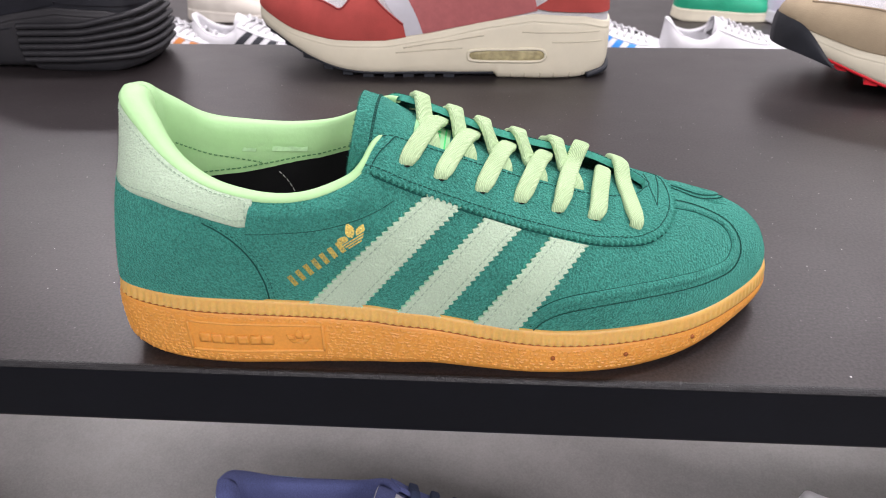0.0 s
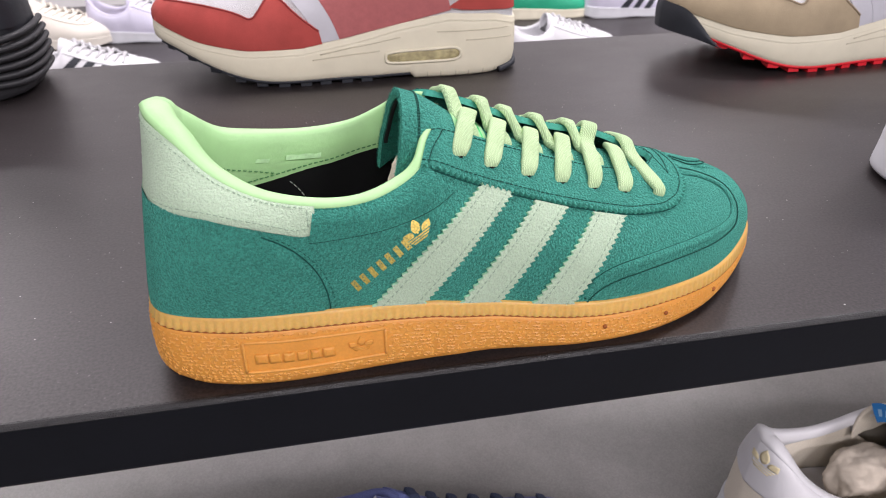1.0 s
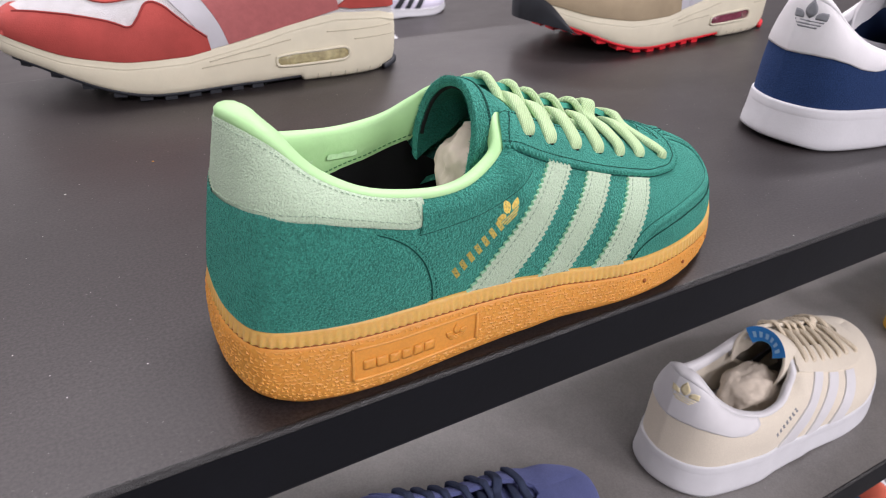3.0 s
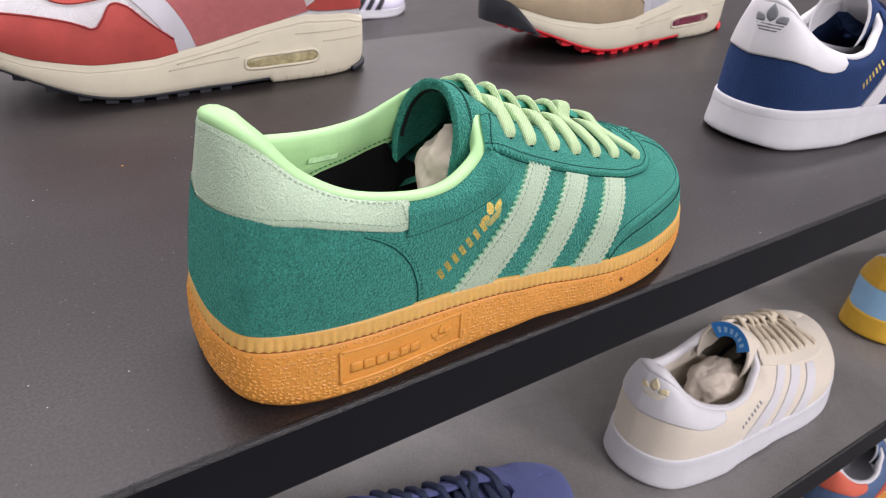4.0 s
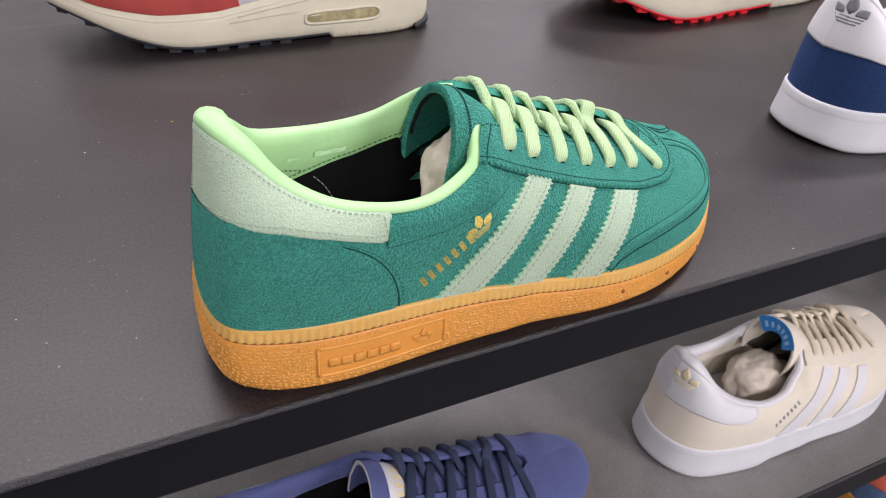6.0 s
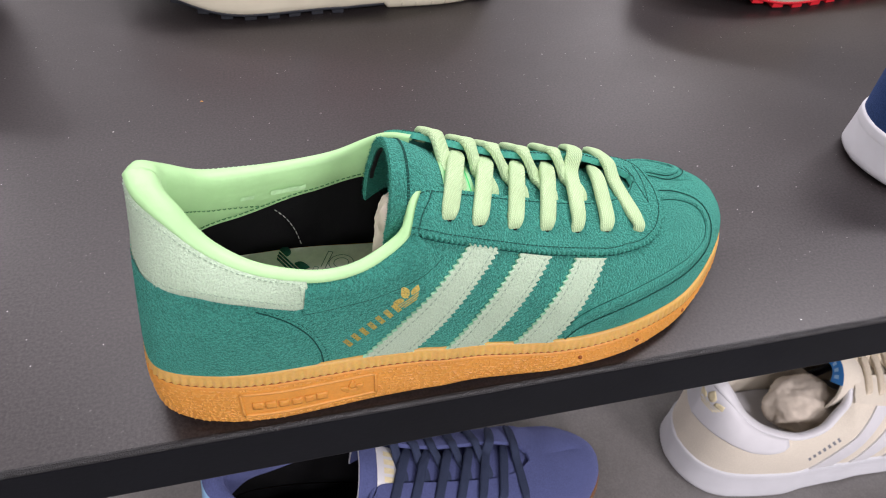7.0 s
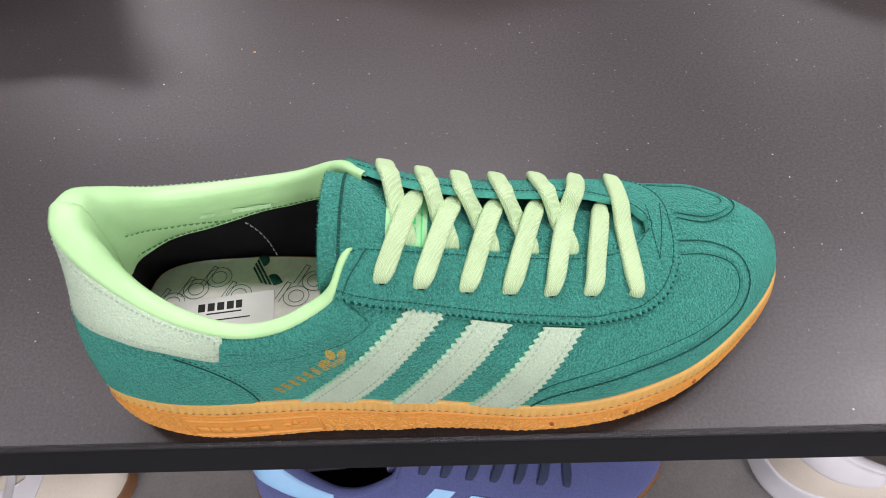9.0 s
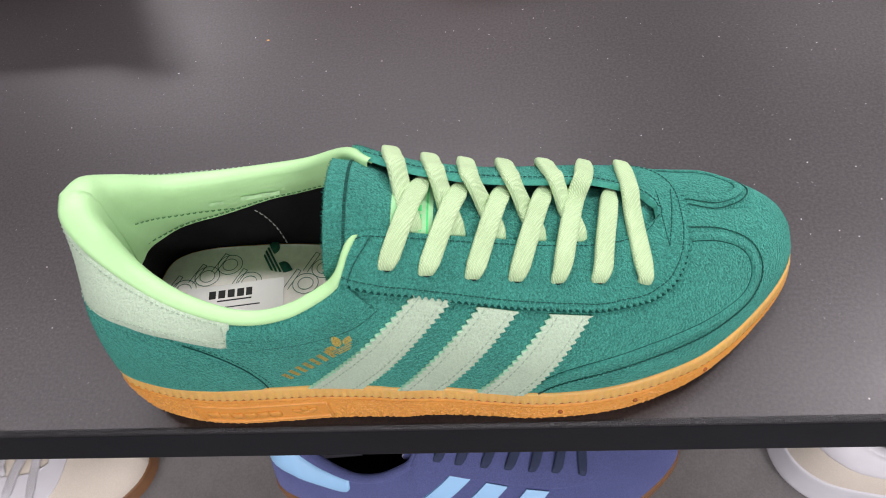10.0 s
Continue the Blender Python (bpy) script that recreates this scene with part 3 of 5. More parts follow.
# ---------------------------------------------------------------- curves of the overlays, millimetres on the last
EYESTAY_LOW = [(111, 19, 89), (124, 18, 84), (136.5, 20, 77.5), (149.3, 21.7, 71), (174, 23.3, 60.8), (201, 25.5, 52.3), (214, 28.8, 48.3), (226, 32.5, 46.8), (235, 38, 48), (241, 46.5, 51.5), (243.5, 56, 54), (244, 67, 55.5), (243.5, 77, 54.5), (240, 87, 53), (232, 95, 50), (220, 99, 48), (201, 97, 52.5), (174, 91, 63), (149, 85, 76), (124, 82, 90), (111, 82, 95)]
EYESTAY_TOP = [(118.5, 35, 97), (122, 36.5, 96.5), (138, 39.5, 89.5), (160, 42.5, 80.5), (182, 45.5, 72), (200, 48, 66.5), (214, 51.5, 62.5), (222, 55, 60.5), (227, 59, 60), (229.5, 63, 60), (230, 66, 60.2), (229.5, 69, 60.4), (227, 72, 61.5), (222, 74, 64), (214, 73.5, 68.5), (200, 72, 74), (182, 69, 79.5), (160, 65, 87.5), (138, 62, 97), (122, 65.5, 100), (118, 68.5, 100.3)]
MOC = [(178.9, 3.2, 28.2), (184, 4, 33.8), (195, 6.3, 38), (216, 11.5, 39.7), (240, 20.5, 39.5), (258, 31, 38), (268, 40, 37.6), (271.5, 49, 41), (268, 55.5, 46.5), (257.5, 57, 51.8), (243.5, 54.5, 56)]
MOC_OUT = [(0.4, -0.2, -0.9), (0.4, -0.2, -0.9), (0.2, -0.2, -1), (0.1, -0.2, -1), (0.2, -0.2, -1), (0.5, -0.2, -0.8), (0.8, -0.2, -0.6), (1, 0.1, -0.3), (0.7, 0.7, 0), (0.2, 1, 0), (0, 1, 0)]
MOC_FAR = [(244.5, 77.5, 56), (259, 78.6, 51), (268.5, 84, 47), (270.5, 90, 44), (262, 96, 44), (246, 99, 44), (228, 101, 42)]
MOC_FAR_OUT = [(0, -1, 0), (0.2, -1, 0), (0.8, -0.6, 0), (1, 0.2, -0.2), (0.5, 0.5, -0.7), (0, 0.4, -0.9), (0, 0.4, -0.9)]
STRIPES = [((88, 3.6, 35.2), (136.3, 20, 78), (109, 4, 33.4), (149.5, 21.3, 71.6)), ((124.6, 4.8, 31), (159.8, 22.5, 66), (141.5, 4.5, 29.2), (174.2, 23.3, 60.6)), ((157, 4.5, 26.7), (187, 24.2, 56.3), (174.5, 3.2, 24.6), (202.3, 25, 52.2))]


def shifted(last, pts):
    return [(p[0], 50 + (p[1] - 50) * last.sy, p[2] * last.sz + last.lift) for p in pts]


def trefoil(c, ax, ay, size):
    """Three plain leaves over three narrowing bars, as flat outlines."""
    shapes = []
    for ang, ln in ((0, 1.1), (0.85, 1.0), (-0.85, 1.0)):
        pts = []
        for k in range(14):
            q = k / 7 if k <= 7 else (14 - k) / 7
            x, y = (1 if k < 7 else -1) * 0.25 * math.sin(math.pi * q ** 0.8), (0.34 + 0.7 * q) * ln
            x, y = x * math.cos(ang) + y * math.sin(ang), -x * math.sin(ang) + y * math.cos(ang)
            pts.append(Vector(c) + (Vector(ax) * x + Vector(ay) * max(y, 0.36)) * size)
        shapes.append(pts)
    for y0, y1, w0, w1 in ((0.24, 0.31, 0.60, 0.64), (0.12, 0.19, 0.50, 0.55), (0.0, 0.07, 0.36, 0.43)):
        shapes.append([Vector(c) + (Vector(ax) * x + Vector(ay) * y) * size for x, y in ((-w0, y0), (0, y0), (w0, y0), (w1, y1), (0, y1), (-w1, y1))])
    return shapes


def plate(pts, lay, off, thick):
    """A thin raised plate on a surface, from its outline."""
    c = sum((Vector(p) for p in pts), Vector()) / len(pts)
    n = len(pts)
    a = [tuple(lay(p, off)[0]) for p in pts]
    b = [tuple(lay(p, off + thick)[0]) for p in pts]
    m = [tuple(lay(Vector(p).lerp(c, 0.5), off + thick)[0]) for p in pts]
    vs = a + b + m + [tuple(lay(c, off + thick)[0])]
    fs = []
    for i in range(n):
        k = (i + 1) % n
        fs += [(i, k, n + k, n + i), (n + i, n + k, 2 * n + k, 2 * n + i), (2 * n + i, 2 * n + k, 3 * n)]
    return vs, fs


def sneaker(label, m, c, flip=False, hero=False, sz=1.0, lift=0.0, fox=None, stripes=True, laces=True, group="", flare=2.2, sy=1.0, tooth=0.0, tabbed=True, eyestay=True, step=2.5, low=False):
    """A low suede or leather trainer with a cupped sole. c: its materials."""
    root = new("sneaker")
    root.matrix_world = m
    tagged(root, label, "sneaker", group)
    last = Last(lift, fox, sz, sy, low)
    P = lambda name, mesh, material, parent=root, lab="": part(name, mesh[0], mesh[1], material, parent, lab, flip)
    P("upper", last.mesh(150 if hero else 70, 26 if hero else 16), c["upper"])
    sole = Sole(last, 3.2 if hero else flare, step=0.5 if hero else step)
    P("sole", sole.body_mesh(), c["sole"])
    P("foxing", sole.rand_mesh(0.85 if hero else tooth), c["foxing"], root)
    P("collar", collar_mesh(last), c["lining"])
    P("inner_lining", inner_mesh(last), c["inside"])
    P("insole", insole_mesh(last), c["insole"])
    t_out, t_in, t_edge = tongue_mesh(last, 4.4 if hero else 2.6)
    tg = P("tongue", t_out, c["tongue"])
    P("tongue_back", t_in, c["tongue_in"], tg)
    P("binding", t_edge, c["binding"], tg)
    if eyestay:
        lo, hi = shifted(last, EYESTAY_LOW), shifted(last, EYESTAY_TOP)
        for piece in ("top", "edge") if hero else ("all",):
            P("eyestay" if piece != "edge" else "eyestay_edge", band(last, lo, hi, 2.1, 0.4 if hero else 3.0, 9, 1.0 if hero else 0, 0, 2.6, last.snap, 0.0, piece), TEAL_CUT if piece == "edge" else c["eyestay"])
    if laces:
        for run in lace_paths(last):
            P("lace", lace_mesh(run, last, 3.85 if hero else 3.4), c["lace"])
    if stripes:
        for a, b, d, e in STRIPES:
            a, b, d, e = shifted(last, (a, b, d, e))
            if not hero and fox:
                a, d = (*a[:2], last.fox(a[0]) + 0.5), (*d[:2], last.fox(d[0]) + 0.5)
            ea = [lerp(a, b, k / 4) for k in range(5)]
            eb = [lerp(d, e, k / 4) for k in range(5)]
            for piece in ("top", "edge") if hero else ("all",):
                P("stripe" if piece != "edge" else "stripe_edge", band(last, ea, eb, 1.5, 0.4 if hero else 3, 9, 0.85 if hero else 0, 0.85 if hero else 0, 2.9, None, 0.0, piece), MINT_CUT if piece == "edge" else c["stripe"])
    if tabbed:
        P("heel_tab", heel_tab_mesh(last), c["tab"])
    return root, last, sole, P


def heel_tab_mesh(last, thick=1.2):
    """The tab that wraps the heel under the collar."""
    k = 40
    us, zs = ([0, 0.8, 1.6, 2.4, 3.1, 3.7, 4.2, 4.5, 4.65], [66, 66.5, 67, 66.5, 64, 60, 58, 59, 63]) if last.low else ([0, 1, 2, 3, 4, 4.62, 4.82, 4.9], [78, 79, 80, 78, 73, 69.9, 70.4, 73.5])
    end = us[-1]
    st = [(-1, end - end * i / k) for i in range(k + 1)] + [(1, end * i / k) for i in range(1, k + 1)]
    prof = [(0.0, -0.3), (0.0, 0.7), (0.04, 1), (0.25, 1), (0.5, 1), (0.75, 1), (0.97, 1), (1.0, 0.4)]

    def fn(i, j):
        side, u = st[i]
        f, o = prof[j]
        z = last.lift + last.sz * table(us, zs, u)
        v0 = last.vz(side, u, z)
        v = v0 + (0.995 - v0) * f
        p, n = last.snap(last.at(side, u, v), thick * o)
        return tuple(p)
    v, f = grid(len(st), len(prof), fn)
    m = len(prof)
    return v, f + [tuple(range(m)), tuple(reversed(range((len(st) - 1) * m, len(st) * m)))]


def counter_mesh(last, thick=1.7):
    """The heel counter below the tab, with its rounded front seam."""
    end = 5.05
    k = 40
    st = [(-1, 1.0 - i / k) for i in range(k + 1)] + [(1, i / k) for i in range(1, k + 1)]
    nv = 14

    def fn(i, j):
        side, w = st[i]
        f = j / (nv - 1)
        z = lambda u: last.lift + last.sz * table([0, 1, 2, 3, 4, 4.5, 5.2], [79, 80, 81, 79, 74.5, 71.5, 69], u)
        zz = 36 + (74 - 36) * f
        e = table([36, 45, 55, 63, 69, 74], [5.02, 4.98, 4.82, 4.55, 4.2, 3.6], zz)
        u = e * w
        zt = z(u)
        foot = last.foot(side, u)[2]
        v = last.vz(side, u, foot - 0.5 + (zt - foot + 0.5) * f) if f > 0 else 0.0
        o = thick * (1 - 0.6 * smoothstep(0.3, 0.9, w)) if w < 0.985 else -0.3
        return tuple(last.snap(last.at(side, u, v), o)[0])
    return grid(len(st), nv, fn)


# ---------------------------------------------------------------- shelves and room
def board(name, x0, y0, z0, x1, y1, z1, material, label, bev=3.0, cat="shelf"):
    v, f = box(x0, y0, z0, x1, y1, z1, bev, 5)
    ob = part(name, v, f, material, None, "", False, False)
    if cat == "shelf":
        ob.data.materials.append(EDGE)
        ob.data.materials.append(BEVEL)
        ob.data.materials.append(BOUNCE_UNDERSIDE)
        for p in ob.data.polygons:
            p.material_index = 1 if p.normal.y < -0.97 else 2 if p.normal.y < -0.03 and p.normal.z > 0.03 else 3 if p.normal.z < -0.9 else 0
    return tagged(ob, label, cat, "", "structure")


# unseen board undersides, made pale to bounce light onto the lower shelf
BOUNCE_UNDERSIDE = plain("pale_underside", (0.60, 0.59, 0.57), 0.6, 0.3, 0.06, 20, 0.1, 300)
CONCRETE = plain("grey_concrete", (0.12, 0.12, 0.12), 0.55, 0.4, 0.2, 3, 0.3, 60)
WALL = plain("pale_wall", (0.50, 0.495, 0.49), 0.8, 0.3, 0.06, 4, 0.2, 90)
BACK_WALL = plain("white_wall", (0.80, 0.79, 0.78), 0.7, 0.3, 0.04, 4, 0.2, 90)
# east wall kept dark, standing in for dark things the shelf reflects
DARK_WALL = plain("dark_wall", (0.24, 0.24, 0.24), 0.7, 0.3, 0.1, 4, 0.2, 90)
# unseen ceiling, darkened to dim the shelf's reflection and the fill light
CEIL = plain("grey_ceiling", (0.28, 0.28, 0.28), 0.9, 0.2, 0.04, 4, 0.1, 90)
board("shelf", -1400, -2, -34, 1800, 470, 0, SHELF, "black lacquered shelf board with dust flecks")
board("shelf", -1400, -2, -344, 1800, 470, -310, LIT_LOW_SHELF, "lower charcoal grey shelf board, dusty")
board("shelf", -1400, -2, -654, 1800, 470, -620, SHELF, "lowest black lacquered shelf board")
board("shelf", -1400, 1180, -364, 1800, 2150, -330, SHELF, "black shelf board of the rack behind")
board("floor", -4000, -5000, -1130, 4000, 4200, -1050, CONCRETE, "grey polished concrete floor", 0, "floor")
board("wall_north", -4000, 4200, -1050, 4000, 4320, 2800, BACK_WALL, "white painted wall", 0, "wall")
board("wall_south", -4000, -5120, -1050, 4000, -5000, 2800, WALL, "pale painted wall", 0, "wall")
board("wall_east", 4000, -5000, -1050, 4120, 4200, 2800, DARK_WALL, "grey painted wall", 0, "wall")
board("wall_west", -4120, -5000, -1050, -4000, 4200, 2800, WALL, "pale painted wall", 0, "wall")
board("ceiling", -4000, -5000, 2800, 4000, 4200, 2900, CEIL, "grey painted ceiling", 0, "ceiling")
for x in (-1436, 1800):
    board("shelf_upright", x, -2, -1050, x + 36, 470, 2, EDGE, "black upright panel that carries the shelf boards", 0, "panel")
    board("shelf_upright", x, 1180, -1050, x + 36, 2150, -328, EDGE, "black upright panel of the rack behind", 0, "panel")


# ---------------------------------------------------------------- the green suede trainer
HERO = dict(upper=TEAL, sole=GUM, foxing=GUM_TOP, lining=LIME, inside=BLACK_MESH, insole=INSOLE, tongue=TEAL, tongue_in=TEAL_IN, binding=TEAL, eyestay=TEAL, lace=LACE, stripe=MINT, tab=MINT)
hero, last, sole, P = sneaker("green suede trainer with mint stripes, lime laces and gum sole", Matrix.Identity(4), HERO, hero=True)
rnd = random.Random(4)


def inset_mm(a, b, d):
    """A curve that runs d millimetres inside the edge a, towards b."""
    fa, fb = evenly(a, 2.0), evenly(b, 0.25)
    out = []
    for i, p in enumerate(fa):
        w = fb[round(i * (len(fb) - 1) / (len(fa) - 1))] - p
        out.append(tuple(p + w * (d / max(d, w.length))))
    return out


P("heel_counter", counter_mesh(last), TEAL)
counter_edge = [last.at(-1, e, last.vz(-1, e, z)) for z, e in ((36.5, 5.02), (45, 4.98), (55, 4.82), (63, 4.55), (68, 4.25), (71, 3.95))]
# dark teal for the counter's seam, and for shade drawn along overlay edges
SEAM_SHADE = plain("teal_seam", (0.008, 0.07, 0.056), 0.9, 0.2, 0.3, 900, 0)
P("seam", seam(last, counter_edge, 0.3, 0.25, 1.5, last.snap), SEAM_SHADE)
P("seam", stitches(last, [(x + 2.2, y, z) for x, y, z in counter_edge], 2.4, 1.4, 0.15, 0.1, last.snap), SEAM_SHADE)

# padded collar panel and its seam
COLLAR_LOW = [(64.5, 6, 66.2), (70, 6, 66.3), (79, 6, 67), (93, 6, 68.7), (107, 6, 73), (116.3, 6, 77.8), (123, 7, 82.5)]
COLLAR_TOP = [(67.5, 10, 78.8), (73, 9.8, 78.6), (82, 10.5, 78.8), (93, 13, 79.6), (103, 17, 82.5), (109, 20, 86), (112, 21.5, 88.5)]
P("collar_panel", band(last, COLLAR_LOW, COLLAR_TOP, 0.5, 1.5, 9, 0, 0, 2.7, None, 1.5), TEAL)
P("seam", seam(last, COLLAR_LOW, 0.3, 0.25, 2.0), STITCH)

# stitched rows
for a, b, d, e in STRIPES:
    for t in (0.17, 0.83):
        row = [lerp(lerp(a, b, k / 4), lerp(d, e, k / 4), t) for k in range(5)]
        P("stitching", stitches(last, row, 2.6, 1.6, 0.26, 1.6), PALE_STITCH)
P("stitching", stitches(last, inset_mm(EYESTAY_LOW, EYESTAY_TOP, 2.6), 2.2, 1.7, 0.27, 2.2, last.snap), STITCH)
P("stitching", stitches(last, inset_mm(EYESTAY_TOP, EYESTAY_LOW, 2.4), 2.2, 1.7, 0.27, 2.2, last.snap), STITCH)
P("stitching", stitches(last, [(114.5, 20, 88.5), (118, 28, 92.5), (122, 35, 95)], 2.2, 1.9, 0.3, 2.3, last.snap), STITCH)
for curve, out in ((MOC, MOC_OUT), (MOC_FAR, MOC_FAR_OUT)):
    for d in (2.6, 5.2):
        P("stitching", stitches(last, [tuple(Vector(p) + Vector(o) * d) for p, o in zip(curve, out)], 2.0, 1.6, 0.3, 0.4, last.snap), STITCH)
    P("toe_ridge", seam(last, [tuple(Vector(p) + Vector(o) * 0.9) for p, o in zip(curve, out)], 2.0, 0.1, 1.5, last.snap, 0.5), TEAL)
    # dark line inside the toe ridge: its crease shade drawn in colour
    P("seam", seam(last, [tuple(Vector(p) - Vector(o) * 1.1) for p, o in zip(curve, out)], 0.24, 0.0, 1.5, last.snap), SEAM_SHADE)
for row in ([(233.4, 76.3, 61.2), (234.3, 62.3, 61.2), (235.7, 49.7, 59.1)], [(235.7, 49.7, 59.1), (238, 62, 60.5), (240, 79, 58.5)]):
    P("stitching", stitches(last, row, 2.0, 1.6, 0.25, 2.2, last.snap), STITCH)
# eyelet holes: black discs stand in for the shade inside them
for q in NEAR_EYES + FAR_EYES:
    p0, n0 = last.snap(q, 2.0)
    P("eyelet", tube([tuple(p0 - n0 * 0.4 + Vector((-0.8, -0.8, 0))), tuple(p0 + n0 * 0.16 + Vector((-0.8, -0.8, 0)))], 1.5, 10, 1.0, (1, 0, 0)), BLACK_EDGE)
tab_row = []
for k in range(41):
    w = -4.75 + 9.5 * k / 40
    side, u = (-1, -w) if w < 0 else (1, w)
    z = table([0, 1, 2, 3, 4, 4.62, 4.8], [80.2, 81.2, 82.2, 80.2, 75.2, 72.1, 73.0], u)
    tab_row.append(last.at(side, u, last.vz(side, u, z)))
P("stitching", stitches(last, tab_row, 2.4, 1.5, 0.25, 1.4, last.snap), PALE_STITCH)
end_row = [last.at(-1, 4.77, last.vz(-1, 4.77, z)) for z in (73.5, 75.5, 77.5, 79)]
P("stitching", stitches(last, end_row, 2.4, 1.5, 0.25, 1.4, last.snap), PALE_STITCH)
rim_row = []
for k in range(51):
    w = -4.7 + 9.4 * k / 50
    side, u = (-1, -w) if w < 0 else (1, w)
    rim_row.append(last.at(side, u, 0.955))
P("stitching", stitches(last, rim_row, 2.2, 1.1, 0.22, 1.35, last.snap), PALE_STITCH)

# tongue row, label and print
for f in (0.055, 0.06):
    row = [Vector(tongue_at(last, f, -1.9 + 3.8 * k / 60, -0.25)) for k in range(61)]
    P("stitching", join(*[tube([tuple(row[k]), tuple(row[k].lerp(row[k + 1], 0.8))], 0.28, 5) for k in range(60)]), STITCH)
lab_v, lab_f = grid(8, 13, lambda i, j: tongue_at(last, 0.19 + 0.12 * i / 7, -0.75 + 1.35 * j / 12, -0.5))
LABEL = plain("lime_weave", (0.30, 0.58, 0.30), 0.7, 0.2, 0.06, 300, 0.3, 1200)
label = P("tongue_label", (lab_v, lab_f), LABEL)
MID_GREEN = plain("green_weave", (0.06, 0.55, 0.16), 0.7, 0.2, 0.15, 700, 0.2)
for f, w in ((0.205, 0.005), (0.292, 0.005)):
    P("label_line", grid(2, 13, lambda i, j: tongue_at(last, f + w * i, -0.74 + 1.32 * j / 12, -0.62)), MID_GREEN, label)
for k in range(5):
    P("label_mark", grid(2, 3, lambda i, j: tongue_at(last, 0.262 + 0.016 * i, -0.5 + 0.2 * k + 0.13 * j / 2, -0.62)), MID_GREEN, label)

# gold foil marks: plain letter-sized strokes and three leaves
FOIL_A, FOIL_B = Vector((82.0, 4, 42.5)), Vector((106.5, 7.5, 60.0))


def foil_marks(la, Q, material, size=8.5):
    along = (FOIL_B - FOIL_A).normalized()
    rise = Vector((-0.58, 0.15, 0.80))
    for k in range(7):
        o = FOIL_A + (FOIL_B - FOIL_A) * (k / 7)
        Q("foil_mark", plate([o, o + along * 2.2, o + along * 2.2 + rise * 5.0, o + rise * 5.0], la.drape, 0.02, 0.03), material).data.shade_flat()
    for pts in trefoil((108.5, 8, 61.0), (0.82, 0.05, 0.56), (-0.35, 0.3, 0.86), size) if size else ():
        Q("foil_leaf", plate(pts, la.drape, 0.02, 0.03), material).data.shade_flat()


foil_marks(last, P, GOLD)

# contact shade below the eyestay's lower edge, drawn as a dark tube
P("seam", seam(last, [(x, y, z - 0.9) for x, y, z in EYESTAY_LOW], 0.5, 0.2, 1.5, last.snap), SEAM_SHADE)

# raised nap of the suede: short loose fibres
def fibre_mat(name, col, lo=0.5, hi=1.65):
    m, n, l, p = mat(name)
    g = n.new("ShaderNodeNewGeometry")
    l.new(ramp(n, l, g.outputs["Random Per Island"], dim(col, lo), dim(col, hi), 0.0, 1.0), p.inputs["Base Color"])
    p.inputs["Roughness"].default_value = 0.9
    p.inputs["Specular IOR Level"].default_value = 0.1
    return m


def fibres(ob, count, length, width, lift, keep=None):
    """Thin slivers spread evenly by area over a part's faces."""
    me = ob.data
    mid = Vector((150, 52, 30)) * MM
    w = np.array([p.area for p in me.polygons])
    rng = np.random.default_rng(count)
    pick = rng.choice(len(w), count, p=w / w.sum())
    vs, fs = [], []
    for i in pick:
        p = me.polygons[int(i)]
        c = [me.vertices[k].co for k in p.vertices]
        a, b = rng.random(2)
        q = c[0].lerp(c[1], a).lerp(c[-1].lerp(c[-2], a), b) / MM
        if keep and not keep(q):
            continue
        n = p.normal
        out = q * MM - Vector((min(max(q.x * MM, 0.045), 0.25), mid.y, 0.015))
        n = -n if n.dot(out) < 0 else n
        d = Vector(rng.normal(size=3))
        d = (d - n * d.dot(n)).normalized()
        s = n.cross(d) * width * (0.6 + 0.8 * rng.random())
        e = length * (0.5 + rng.random())
        o = len(vs)
        vs += [tuple(q + s + n * 0.05), tuple(q - s + n * 0.05), tuple(q + d * e + n * lift * (0.4 + rng.random()))]
        fs.append((o, o + 1, o + 2))
    return vs, fs


TEAL_FIBRE = fibre_mat("teal_fibre", (0.044, 0.255, 0.198), 0.5, 1.5)
MINT_FIBRE = fibre_mat("mint_fibre", (0.50, 0.63, 0.475), 0.8, 1.2)
above = lambda q: q.z > last.fox(q.x) + 1.0
for name, count, length, width, lift in (("upper", 30000, 0.5, 0.16, 0.3), ("eyestay", 8000, 0.5, 0.16, 0.3), ("heel_counter", 10000, 0.5, 0.16, 0.3), ("collar_panel", 2500, 0.5, 0.16, 0.3)):
    ob = [o for o in hero.children if o.name.split(".")[0] == name][0]
    P("suede_nap", fibres(ob, count, length, width, lift, above), TEAL_FIBRE)
for ob in [o for o in hero.children if o.name.split(".")[0] in ("stripe", "heel_tab")]:
    P("suede_nap", fibres(ob, 1400 if "stripe" in ob.name else 3000, 0.6, 0.12, 0.25), MINT_FIBRE)
tongue = [o for o in hero.children if o.name == "tongue"][0]
P("suede_nap", fibres(tongue, 3500, 0.8, 0.13, 0.35, lambda q: q.x < 140), TEAL_FIBRE, tongue)
for ob in [o for o in tongue.children if o.name.split(".")[0] == "binding"]:
    P("suede_nap", fibres(ob, 1600, 1.2, 0.12, 0.7), TEAL_FIBRE, tongue)
rim = [tongue_at(last, 0.012, -1.6 + 3.3 * k / 40, 4.3) for k in range(41)]
P("tongue_trim", tube(rim, 1.0, 8, 1.0, (1, 0, 0)), BLACK_EDGE, tongue)

# sole wall: logo panel, relief, vent holes
def wall(p, off=0.0):
    c, n = sole.wall(sole.near(p[0]), p[2])
    return c + n * off, n


